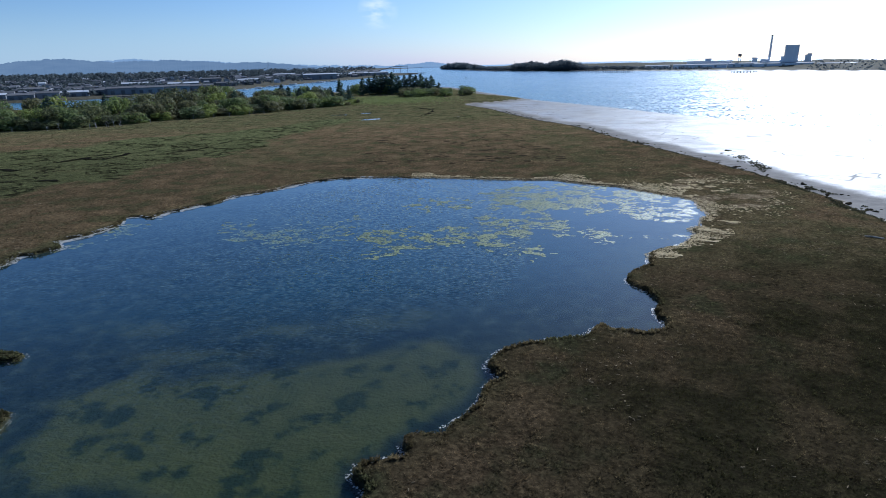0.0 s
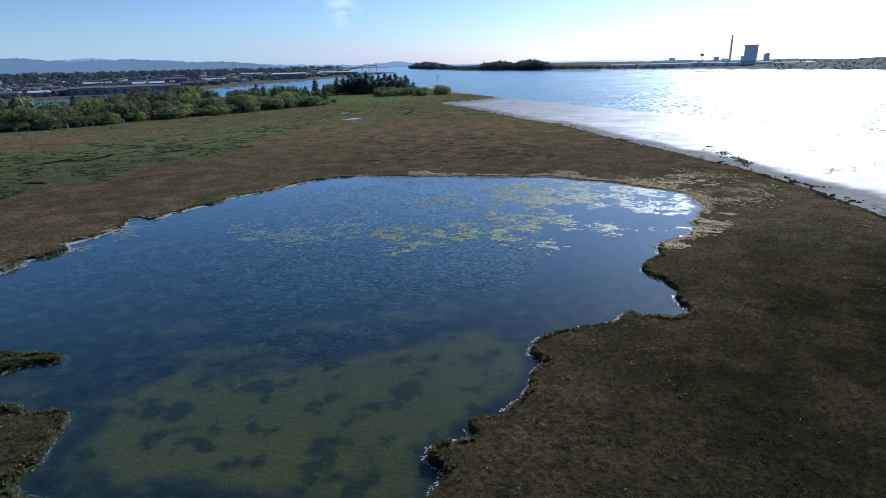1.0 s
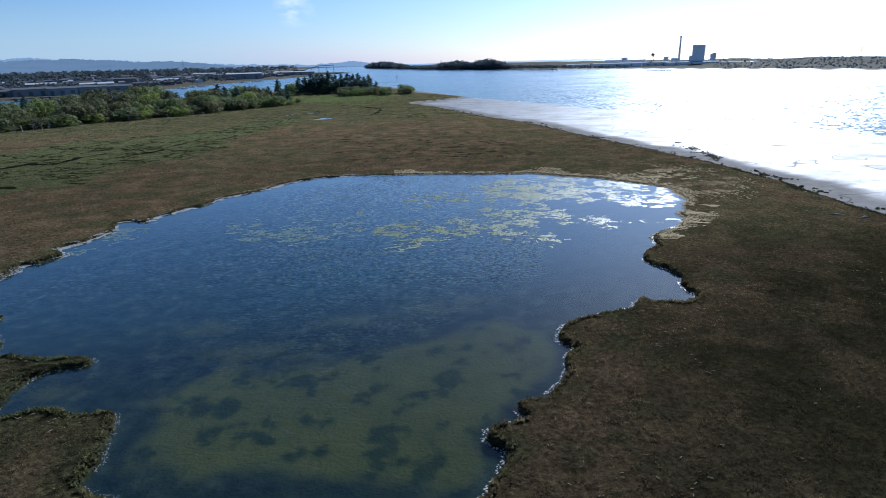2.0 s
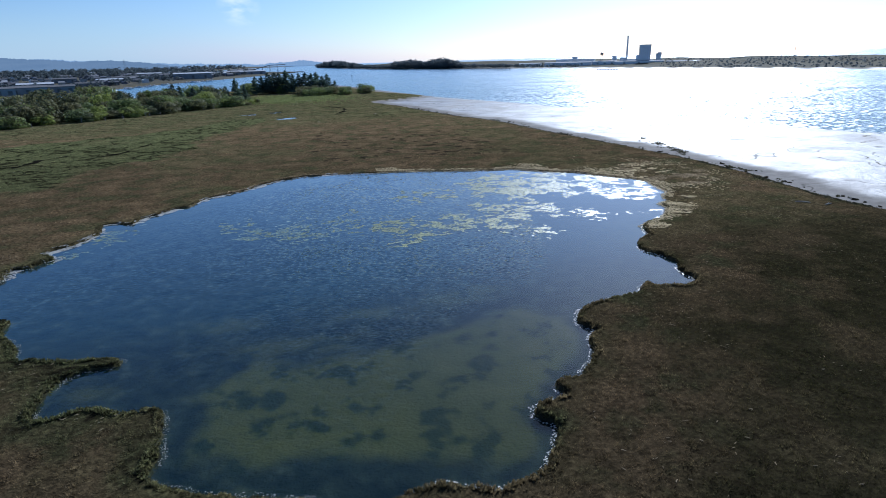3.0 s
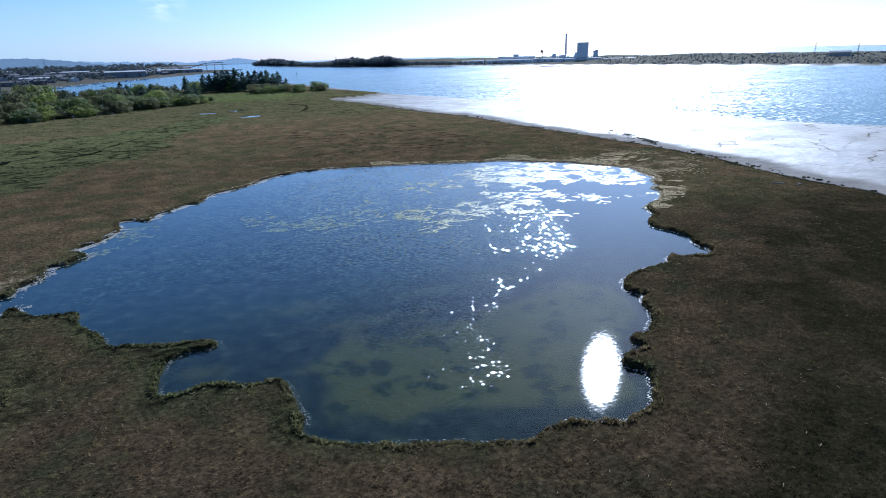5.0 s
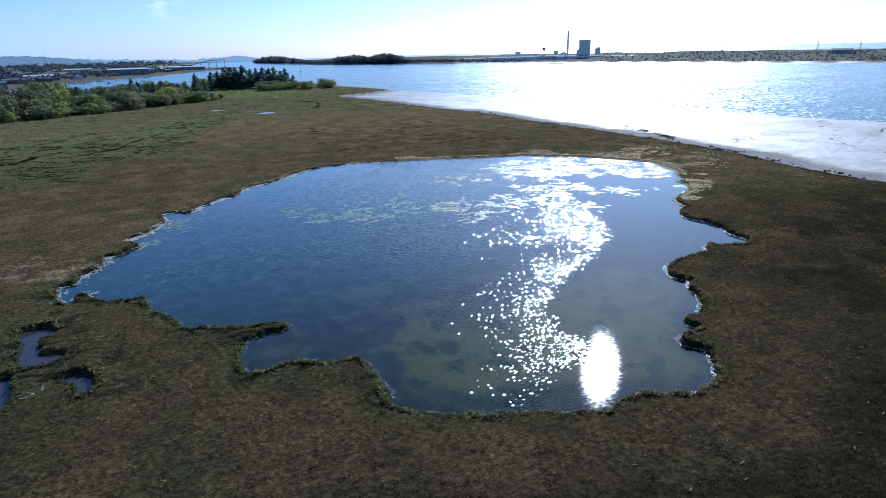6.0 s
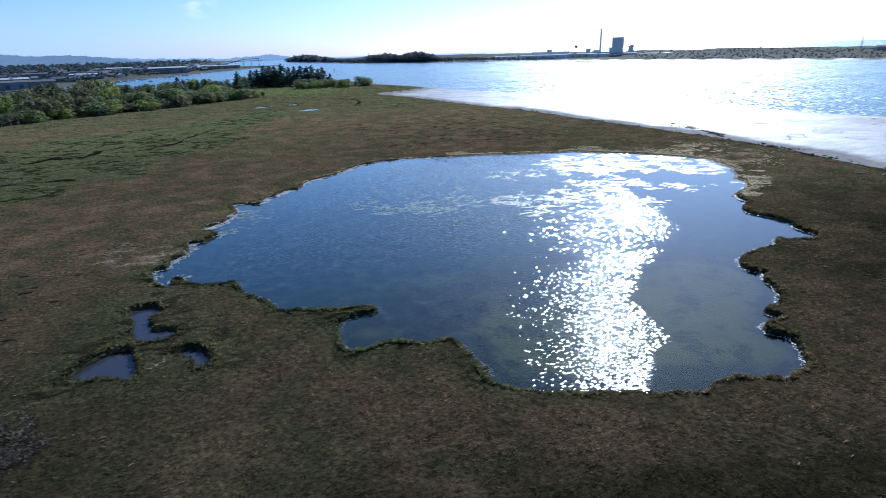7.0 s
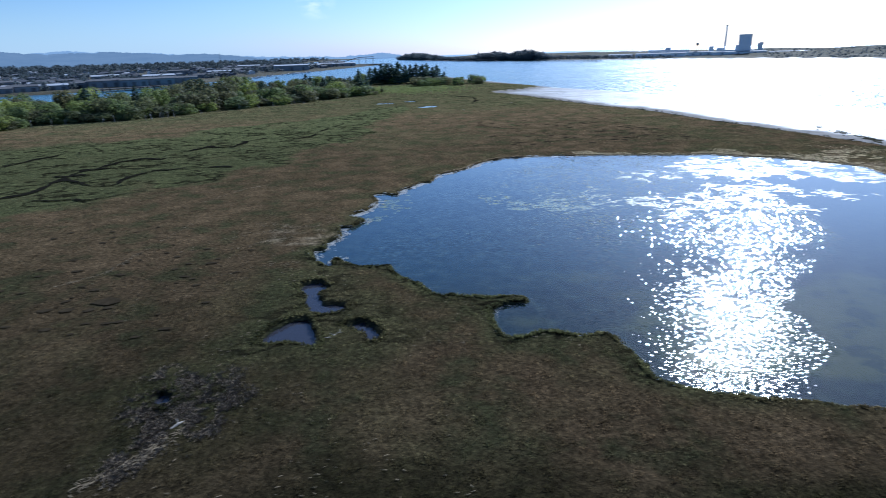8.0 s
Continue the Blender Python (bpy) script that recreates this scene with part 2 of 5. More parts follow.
def ground_material():
    m, n, l, b = material("ground", rough=0.9)
    at = n.new("ShaderNodeNewGeometry").outputs["Position"]
    c, sep, fine, mid, wide, zone = marsh_colour(n, l, at)
    mud = ramp(n, l, wide, (0.3, (0.17, 0.15, 0.125)), (0.7, (0.27, 0.245, 0.21)))
    mud = mix(n, l, 0.4, mud, ramp(n, l, mid, (0.3, grey(0.6)), (0.7, grey(1.1))), "MULTIPLY")
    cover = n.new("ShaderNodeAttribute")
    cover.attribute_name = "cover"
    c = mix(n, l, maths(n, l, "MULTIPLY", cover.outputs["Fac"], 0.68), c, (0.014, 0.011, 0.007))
    winding = n.new("ShaderNodeMapping")
    winding.inputs["Scale"].default_value = (0.022, 0.03, 1.0)
    l.new(at, winding.inputs["Vector"])
    runnel = maths(n, l, "ABSOLUTE", maths(n, l, "SUBTRACT", noise_tex(n, l, winding.outputs[0], 0.55, 3, 0.6), 0.5))
    mud = mix(n, l, ramp(n, l, runnel, (0.0, grey(0.8)), (0.0010, grey(0.6)), (0.0022, grey(0.0))), mud, (0.07, 0.062, 0.05))
    mud = mix(n, l, 0.38, mud, ramp(n, l, noise_tex(n, l, winding.outputs[0], 5.0, 6, 0.7), (0.35, grey(0.45)), (0.55, grey(1.1))), "MULTIPLY")
    c = mix(n, l, sep.outputs[2], c, mud)
    # pond bed: olive silt under dark weed patches
    weed = noise_tex(n, l, at, 0.23, 5, 0.6)
    bed = ramp(n, l, weed, (0.38, (0.018, 0.025, 0.012)), (0.425, (0.026, 0.032, 0.014)), (0.465, (0.050, 0.054, 0.018)), (0.8, (0.072, 0.070, 0.025)))
    peat = ramp(n, l, mid, (0.35, (0.008, 0.012, 0.011)), (0.55, (0.018, 0.024, 0.019)), (0.72, (0.040, 0.048, 0.034)))
    silt = sep.outputs[1]
    c = mix(n, l, zone.outputs["Alpha"], c, mix(n, l, silt, peat, bed))
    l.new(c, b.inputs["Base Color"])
    # flats: a shining wet film, duller where they dry out under the marsh's edge
    wet = maths(n, l, "MULTIPLY", sep.outputs[2], maths(n, l, "SUBTRACT", 1.0, maths(n, l, "MULTIPLY", sep.outputs[1], 0.85)))
    wet = maths(n, l, "MULTIPLY", wet, ramp(n, l, noise_tex(n, l, winding.outputs[0], 2.2, 6, 0.65), (0.38, grey(0.65)), (0.58, grey(1.0))))
    wet = maths(n, l, "MULTIPLY", wet, ramp(n, l, runnel, (0.0, grey(0.5)), (0.0010, grey(0.6)), (0.0022, grey(1.0))))
    l.new(maths(n, l, "SUBTRACT", 0.95, maths(n, l, "MULTIPLY", wet, 0.52)), b.inputs["Roughness"])
    l.new(maths(n, l, "MULTIPLY", wet, 0.45), b.inputs["Specular IOR Level"])
    near = bump(n, l, fine, 0.65, 0.25, None)
    bump(n, l, mid, 0.5, 0.6, b.inputs["Normal"], near)
    return m


def thin_leaf(m, n, l, b, colour, share):
    """Lets light through a leaf: part of it scatters out on the far side."""
    through_leaf = n.new("ShaderNodeBsdfTranslucent")
    l.new(colour, through_leaf.inputs["Color"])
    both = n.new("ShaderNodeMixShader")
    both.inputs[0].default_value = share
    l.new(b.outputs[0], both.inputs[1])
    l.new(through_leaf.outputs[0], both.inputs[2])
    l.new(both.outputs[0], n["Material Output"].inputs["Surface"])


def grass_material(name):
    m, n, l, b = material(name, rough=0.75)
    at = n.new("ShaderNodeNewGeometry").outputs["Position"]
    c, sep, fine, mid, wide, zone = marsh_colour(n, l, at)
    isle = n.new("ShaderNodeNewGeometry").outputs["Random Per Island"]
    c = mix(n, l, 0.7, c, ramp(n, l, isle, (0, grey(0.5)), (0.8, grey(1.3)), (1, grey(2.0))), "MULTIPLY")
    l.new(c, b.inputs["Base Color"])
    b.inputs["Specular IOR Level"].default_value = 0.15
    thin_leaf(m, n, l, b, c, 0.6)
    return m


def water_material(name, deep, clear, wave, height, patch=None, rough=0.05, detail=1.0, share=1.0, streaks=False, cloudy=0.12, depth=None):
    """A water surface: mirror by its own gloss, and below it either a clear tint or the deep water's colour."""
    m = bpy.data.materials.new(name)
    m.use_nodes = True
    n, l = m.node_tree.nodes, m.node_tree.links
    n.clear()
    out = n.new("ShaderNodeOutputMaterial")
    at = n.new("ShaderNodeNewGeometry").outputs["Position"]
    turned = n.new("ShaderNodeMapping")
    turned.inputs["Rotation"].default_value[2] = radians(25)
    turned.inputs["Scale"].default_value = (0.6, 1.0, 1.0)
    l.new(at, turned.inputs["Vector"])
    wide = noise_tex(n, l, at, wave * 0.035, 3, 0.6)
    calm = ramp(n, l, wide, (0.35, grey(0.55)), (0.65, grey(1.0)))
    if patch is not None:
        layer = n.new("ShaderNodeVertexColor")
        layer.layer_name = patch
        calm = mix(n, l, 1.0, calm, layer.outputs["Color"], "MULTIPLY")
    gloss = n.new("ShaderNodeBsdfGlossy")
    gloss.inputs["Roughness"].default_value = rough
    if patch is not None:
        l.new(maths(n, l, "ADD", 0.106, maths(n, l, "MULTIPLY", layer.outputs["Color"], rough - 0.106)), gloss.inputs["Roughness"])
    gloss.inputs["Color"].default_value = (1, 1, 1, 1)
    if streaks:
        # wind streaks and cat's-paws: patches of rougher and smoother water
        drawn = n.new("ShaderNodeMapping")
        drawn.inputs["Rotation"].default_value[2] = radians(-20)
        drawn.inputs["Scale"].default_value = (0.006, 0.03, 1.0)
        l.new(at, drawn.inputs["Vector"])
        broad, sparkle = noise_tex(n, l, drawn.outputs[0], 1.0, 5, 0.65), noise_tex(n, l, turned.outputs[0], 0.7, 2, 0.6)
        r = maths(n, l, "ADD", rough - 0.26, maths(n, l, "MULTIPLY", broad, 0.20))
        l.new(maths(n, l, "ADD", r, ramp(n, l, sparkle, (0.40, grey(0.0)), (0.52, grey(0.10)), (0.68, grey(0.38)))), gloss.inputs["Roughness"])
    if patch is None:
        bump(n, l, maths(n, l, "MULTIPLY", noise_tex(n, l, turned.outputs[0], wave, detail, 0.5), calm), 1.0, height, gloss.inputs["Normal"])
    else:
        # facets of the ripples: each leans its own way, longer where the wind has had more water to blow over
        fetch = n.new("ShaderNodeAttribute")
        fetch.attribute_name = "fetch"
        lean = []
        for scale in (wave, wave * 0.74):
            t = n.new("ShaderNodeTexNoise")
            t.inputs["Scale"].default_value, t.inputs["Detail"].default_value, t.inputs["Roughness"].default_value = scale, detail, 0.5
            l.new(turned.outputs[0], t.inputs["Vector"])
            lean.append(t.outputs["Color"])
        sep = n.new("ShaderNodeSeparateColor")
        l.new(mix(n, l, fetch.outputs["Fac"], *lean), sep.inputs[0])
        steep = maths(n, l, "MULTIPLY", calm, height)
        facet = n.new("ShaderNodeCombineXYZ")
        for axis in (0, 1):
            l.new(maths(n, l, "MULTIPLY", maths(n, l, "SUBTRACT", sep.outputs[axis], 0.5), steep), facet.inputs[axis])
        facet.inputs[2].default_value = 1.0
        unit = n.new("ShaderNodeVectorMath")
        unit.operation = "NORMALIZE"
        l.new(facet.outputs[0], unit.inputs[0])
        l.new(unit.outputs[0], gloss.inputs["Normal"])
    gloss.distribution = "BECKMANN"
    fres = n.new("ShaderNodeFresnel")
    fres.inputs["IOR"].default_value = 1.33
    body = n.new("ShaderNodeBsdfDiffuse")
    body.inputs["Color"].default_value = (*deep, 1)
    under = body.outputs[0]
    if clear is not None:
        see = n.new("ShaderNodeBsdfTransparent")
        see.inputs["Color"].default_value = (*clear, 1)
        both = n.new("ShaderNodeMixShader")
        both.inputs[0].default_value = cloudy
        if depth is not None:
            deeper = n.new("ShaderNodeAttribute")
            deeper.attribute_name = depth
            l.new(maths(n, l, "MULTIPLY", deeper.outputs["Fac"], cloudy), both.inputs[0])
        l.new(see.outputs[0], both.inputs[1])
        l.new(body.outputs[0], both.inputs[2])
        under = both.outputs[0]
    top = n.new("ShaderNodeMixShader")
    seen = maths(n, l, "MULTIPLY", fres.outputs[0], share)
    if patch is not None:
        seen = maths(n, l, "SUBTRACT", seen, 0.02, True)
    l.new(seen, top.inputs[0])
    l.new(under, top.inputs[1])
    l.new(gloss.outputs[0], top.inputs[2])
    l.new(top.outputs[0], out.inputs["Surface"])
    return m


def leaf_material(name, dark, light, vary=0.85, share=0.55):
    m, n, l, b = material(name, light, 0.65)
    isle = n.new("ShaderNodeNewGeometry").outputs["Random Per Island"]
    info = n.new("ShaderNodeObjectInfo").outputs["Random"]
    c = ramp(n, l, isle, (0.1, dark), (0.9, light))
    c = mix(n, l, vary, c, ramp(n, l, info, (0.0, (0.50, 0.47, 0.50)), (0.3, (0.95, 0.78, 0.75)), (0.5, (0.75, 0.85, 0.7)), (0.75, (1.0, 1.1, 0.7)), (1.0, (1.5, 1.5, 0.65))), "MULTIPLY")
    l.new(c, b.inputs["Base Color"])
    b.inputs["Specular IOR Level"].default_value = 0.2
    thin_leaf(m, n, l, b, c, share)
    return m


M_GROUND = ground_material()
M_GRASS = grass_material("marsh_grass")
# the pond's blue body colour also stands for sky reflected on it
M_POND = water_material("pond_water", (0.014, 0.090, 0.145), (0.80, 0.90, 0.82), 3.1, 0.95, "zone", 0.122, 0.6, 1.5, False, 0.32, "depth")
M_BAY = water_material("bay_water", (0.03, 0.11, 0.13), None, 0.5, 0.5, None, 0.36, 3.0, 0.8, True)
M_LEAF = leaf_material("willow_leaf", (0.125, 0.142, 0.068), (0.24, 0.265, 0.12), 0.85, 0.5)
M_LUSH = leaf_material("meadow_blade", (0.12, 0.14, 0.05), (0.25, 0.27, 0.09), 0.0)
M_NEEDLE = leaf_material("conifer_needle", (0.055, 0.080, 0.066), (0.120, 0.165, 0.120), 0.3, 0.5)
M_BARK = worn("bark", (0.06, 0.045, 0.032), (0.14, 0.11, 0.085))
M_ALGAE = worn("algae", (0.13, 0.15, 0.04), (0.34, 0.35, 0.12), 2.0, 0.45, 0, 0.01, 0.1)
M_WALL = worn("painted_wall", (0.26, 0.26, 0.26), (0.50, 0.49, 0.47), 0.5, 0.8, 0, 0.02, 0.6)
M_ROOF = worn("shingle_roof", (0.07, 0.07, 0.075), (0.17, 0.16, 0.155), 0.8, 0.85, 0, 0.03, 0.5)
M_METAL_ROOF = worn("metal_roof", (0.32, 0.33, 0.35), (0.58, 0.59, 0.60), 0.3, 0.7, 0.0, 0.01, 0.15)
# very pale tone stands for the haze in front of the mill
M_MILL = worn("mill_cladding", (0.68, 0.68, 0.69), (0.80, 0.80, 0.81), 0.2, 0.75, 0, 0.03, 0.2)
M_CONCRETE = worn("concrete", (0.22, 0.215, 0.21), (0.40, 0.39, 0.38), 0.4, 0.85)
M_STEEL = worn("dark_steel", (0.07, 0.07, 0.075), (0.16, 0.16, 0.165), 1.0, 0.5, 0.4)
M_TIMBER = worn("tarred_timber", (0.035, 0.03, 0.026), (0.10, 0.085, 0.07))
M_DRIFT = worn("driftwood", (0.26, 0.22, 0.17), (0.50, 0.44, 0.35), 1.5)
M_CLOD = worn("trampled_clods", (0.095, 0.073, 0.050), (0.25, 0.20, 0.14), 2.0, 0.95, 0, 0.03)
M_TURF = worn("turf", (0.02, 0.016, 0.010), (0.065, 0.05, 0.03), 2.0, 0.9, 0, 0.05)
M_CREEK = worn("shaded_creek_mud", (0.008, 0.008, 0.006), (0.022, 0.020, 0.014), 2.0, 0.9, 0, 0.03)
M_FRINGE = leaf_material("shore_fringe", (0.036, 0.038, 0.020), (0.095, 0.085, 0.046), 0.0, 0.4)
M_GLASS = worn("window_glass", (0.02, 0.025, 0.03), (0.05, 0.06, 0.07), 1.0, 0.1)
M_FOAM = worn("foam", (0.26, 0.245, 0.20), (0.50, 0.48, 0.42), 4.0, 0.35, 0, 0.01, 0.1)
M_STRAW = worn("dead_straw", (0.16, 0.125, 0.075), (0.36, 0.285, 0.18), 2.0, 0.95, 0, 0.01, 0.1)
M_WRACK = worn("bleached_wrack", (0.36, 0.27, 0.13), (0.70, 0.57, 0.34), 2.0, 0.9, 0, 0.01, 0.1)
M_DEAD = worn("dead_wood", (0.20, 0.185, 0.165), (0.36, 0.34, 0.31), 1.5)
M_HULL = worn("boat_paint", (0.55, 0.56, 0.58), (0.80, 0.80, 0.80), 1.0, 0.4, 0, 0.0, 0.4)

# ---- the plan ----
POND_WEST = [(-92.5, 93.6), (-91.4, 95.8), (-89.7, 95.9), (-90.5, 99.9), (-88.6, 102.2), (-87.6, 105), (-88.3, 110), (-85.8, 110.3), (-84.3, 112.3),
             (-83.1, 114.9), (-86.2, 118.9), (-85.6, 121.2), (-82.8, 124), (-81.4, 128.8), (-80.4, 132.4), (-81.9, 139.2), (-78.9, 140), (-75.3, 138.8),
             (-74.5, 142.5), (-71.4, 146.8), (-68.2, 151.5), (-65.5, 152.5), (-63.4, 158), (-61, 162.7), (-55.9, 165.8), (-51.5, 170.3), (-47.6, 176.3),
             (-43.4, 180.9), (-36.2, 184.8)]
POND_NORTH = [(-27.1, 184.7), (-14, 183.3), (-2.7, 181.6), (6.4, 179.2), (15.8, 177), (25, 174.5), (32.2, 174.1), (37.5, 169.5), (43.1, 165.2),
              (49.9, 161.6), (53, 156.4), (57.3, 151.6), (61.1, 147), (63.5, 143.1), (62.3, 138.2), (61.4, 132.7), (60.6, 128.2), (56.9, 124.4),
              (55.3, 120.1), (52.1, 118), (51.9, 114.1), (48.2, 110.1), (46.1, 106.3), (43.3, 105.2), (40, 103.8), (38, 102), (36.6, 98.6),
              (36.4, 96.3), (33.8, 94.5), (31.7, 92.7), (30.3, 90.7), (30.3, 88.3), (31.1, 85.6), (31.6, 82.8), (32, 80.5), (30.6, 77.6),
              (30.2, 75.1), (30.4, 73.1), (29.7, 71.2)]
POND_EAST = [(28, 69.7), (24, 70.1), (22.1, 71.3), (21.1, 72.2), (19, 70.4), (17.5, 69), (13.1, 68.5), (9.2, 67.1), (7.3, 66.1), (5.9, 64.5),
             (5.2, 62.6), (5, 60.9), (6.2, 58.9), (4.8, 57.8), (3.8, 56.6), (3.3, 54.9), (2.9, 53.3), (1.9, 51.9), (0.6, 50.4), (-0.4, 49.2),
             (-1.6, 48.7), (-4.4, 48.3), (-4.7, 47.7), (-4.6, 46.5), (-4.4, 45.5), (-5.6, 45), (-7.6, 44.6), (-8.5, 43.9), (-8.9, 42.8),
             (-8.4, 41.9), (-7.5, 40.3), (-7.9, 39.1), (-8.8, 37.8), (-9.5, 36.5), (-10.4, 35.3), (-12.4, 34.3), (-14.5, 33.6)]
POND_SOUTH = [(-15.9, 33.2), (-17.4, 34.1), (-20.6, 34.9), (-24.6, 34.4), (-26.2, 33.9), (-30.5, 34.8), (-33, 36.2), (-37.2, 37.1), (-40.5, 38.2),
              (-43.6, 39.8), (-45.9, 41.5), (-46.9, 42.5), (-47.1, 46.2), (-47.4, 48.4), (-47.5, 50.7), (-48.3, 52.6), (-49, 53.8), (-51.2, 53.7),
              (-52.8, 53.8), (-55.7, 55.6), (-58.6, 55.1), (-61.4, 54.6), (-62.4, 55.7), (-62.9, 60.9), (-62.6, 63.5), (-60.2, 65.2), (-56.8, 66),
              (-57.7, 67.3), (-61.8, 68), (-66.2, 69), (-69.7, 70.2), (-72.3, 74.4), (-75.4, 78.5), (-76.5, 81.4), (-77.2, 84), (-79.3, 84),
              (-83, 85), (-87, 89.6), (-88.3, 88.8), (-88.3, 86), (-90.4, 88.6)]
POND = rounded(POND_WEST + POND_NORTH + POND_EAST + POND_SOUTH, 2)
ISLAND = rounded([(-20, 850), (15, 760), (35, 660), (60, 600), (70, 560), (40, 530), (14, 506), (30, 455), (43, 400), (56, 351), (70, 315), (78, 262),
                  (86, 225), (92, 195), (96, 166), (97, 140), (95, 115), (98, 90), (104, 50), (110, 0), (125, -200), (140, -600),
                  (-900, -600), (-900, 250), (-420, 600), (-230, 720), (-120, 800)], 3)
WATER_EDGE = [(-60, 980), (6, 861), (39, 715), (65, 605), (80, 545), (100, 503), (128, 432), (150, 370), (168, 330), (187, 278), (200, 228),
              (212, 197), (226, 175), (245, 130), (280, 40), (330, -150), (400, -600)]
TOWN = np.array([(-4600, 100), (-1400, 420), (-900, 620), (-568, 736), (-484, 778), (-436, 830), (-394, 882), (-341, 1036), (-312, 1193),
                 (-233, 1412), (-150, 1696), (-87, 1916), (-110, 2000), (-330, 2150), (-500, 2600), (-420, 3300), (-150, 4000), (-400, 4700), (-4600, 4700)], float)
PENINSULA = np.array([(-34, 2870), (60, 2400), (150, 2050), (330, 1760), (480, 1500), (575, 1370), (655, 1190), (735, 970), (808, 752), (860, 631),
                      (930, 450), (1050, 100), (1200, -600), (1900, -600), (1850, 700), (1600, 1400), (1150, 2150), (560, 2870), (150, 3150)], float)
POOLS = [np.array([(-92.3, 76.5), (-91.1, 78.2), (-88.8, 78.1), (-87.6, 75.7), (-89.1, 74.1), (-88, 69.6), (-84.2, 68.6), (-84.2, 66.6), (-87, 65.6),
                   (-88.8, 66.2), (-90.3, 70), (-90.4, 73.2)]),
         np.array([(-89.3, 64.4), (-88.6, 62), (-87.4, 58.5), (-87.4, 55.7), (-88.7, 56.8), (-91.1, 57.8), (-94, 57.6), (-94.6, 58.8), (-93.9, 61.1),
                   (-92.7, 63), (-91, 64.4)]),
         np.array([(-83.8, 61.3), (-81.5, 62.4), (-79.8, 60.7), (-78.8, 57.2), (-80.1, 56.2), (-80.7, 58.8), (-82.2, 60.2)]),
         np.array([(-103.9, 46.2), (-103.4, 47.3), (-102.2, 46.2), (-101.8, 45.1), (-102.8, 44.8)]),
         np.array([(-59, 383), (-52, 379), (-44, 383), (-46, 390), (-56, 389)], float),
         np.array([(-65, 431), (-58, 431), (-58, 439), (-65, 438)], float),
         np.array([(-87, 419), (-74, 420), (-75, 427), (-86, 428)], float)]
BAY_Z = -0.8
SILT = np.array([(-43, 46), (-45, 56), (-37, 63), (-25, 63), (-15, 68), (-2, 69), (4, 65), (2, 56), (-6, 50), (-10, 44), (-13, 38), (-24, 39), (-33, 41), (-39, 44)], float)
MEADOW = np.array([(-420, 60), (-200, 110), (-134, 164), (-125, 177), (-111, 191), (-102, 220), (-90, 254), (-80, 304), (-58, 381), (-88, 385), (-102, 351),
                   (-139, 322), (-168, 308), (-186, 278), (-230, 262), (-420, 210)], float)
# small dark hollows west of the pools: x, y, radius
HOLES = np.array([(-122.3, 74.7, 1.7), (-123.3, 71.9, 0.8), (-127, 72.3, 0.9), (-130.2, 72.7, 0.9), (-132.8, 67.6, 0.7), (-129.1, 82, 0.7), (-126.1, 80.1, 0.7),
                  (-116.8, 67, 0.6), (-124.9, 86.9, 0.7), (-113, 84, 0.7), (-110, 90, 0.8), (-118, 95, 0.7), (-116, 88, 0.6), (-106, 72, 0.6), (-134, 90, 0.8)], float)
HOLES = np.concatenate([HOLES, np.stack([rng.uniform(-150, -104, 45), rng.uniform(58, 118, 45), rng.uniform(0.3, 0.8, 45)], -1),
                        np.stack([rng.uniform(-34, 44, 110), rng.uniform(202, 285, 110), rng.uniform(0.5, 1.5, 110)], -1)])


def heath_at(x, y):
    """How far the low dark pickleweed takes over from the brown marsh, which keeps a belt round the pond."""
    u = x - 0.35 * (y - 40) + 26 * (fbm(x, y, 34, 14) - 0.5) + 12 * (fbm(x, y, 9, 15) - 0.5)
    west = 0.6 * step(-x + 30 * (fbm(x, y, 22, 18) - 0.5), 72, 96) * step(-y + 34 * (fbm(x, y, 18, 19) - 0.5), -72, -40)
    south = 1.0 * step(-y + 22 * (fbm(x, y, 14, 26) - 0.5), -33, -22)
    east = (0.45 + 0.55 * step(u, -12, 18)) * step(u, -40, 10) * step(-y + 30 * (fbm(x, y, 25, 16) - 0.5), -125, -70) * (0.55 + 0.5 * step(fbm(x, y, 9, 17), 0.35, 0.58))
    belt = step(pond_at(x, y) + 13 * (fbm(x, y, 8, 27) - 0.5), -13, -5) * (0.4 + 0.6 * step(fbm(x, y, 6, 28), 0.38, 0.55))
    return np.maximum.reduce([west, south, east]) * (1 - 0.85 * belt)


def silt_at(x, y):
    """Pale silt on the bed of the pond's southern half, and thin drifts of it further out."""
    n2, n3 = fbm(x, y, 14, 12), fbm(x, y, 5, 13)
    flat = step(inside(x, y, SILT) + 9 * (n2 - 0.5) + 5 * (n3 - 0.5), -1.5, 2.0)
    drift = 0.0
    for cx, cy, rx, ry in ((-35, 67.5, 11, 3.0), (-58, 60, 4, 3), (-24, 75, 10, 3.5), (-8, 78, 9, 4), (-48, 76, 9, 3)):
        drift = np.maximum(drift, step(-np.hypot((x - cx) / rx, (y - cy) / ry) + 1.3 * (n3 - 0.5), -1.1, -0.3))
    return np.maximum(flat, 0.55 * drift)


def pools_at(x, y):
    """Rough distance inside the nearest small pool."""
    best = np.full(np.shape(x), -60.0)
    for poly in POOLS:
        near = (abs(x - poly[:, 0].mean()) < 30) & (abs(y - poly[:, 1].mean()) < 35)
        best[near] = np.maximum(best[near], inside(x[near], y[near], poly) + 0.6 * (fbm(x[near], y[near], 1.5, 5) - 0.5) + 0.3)
    return best


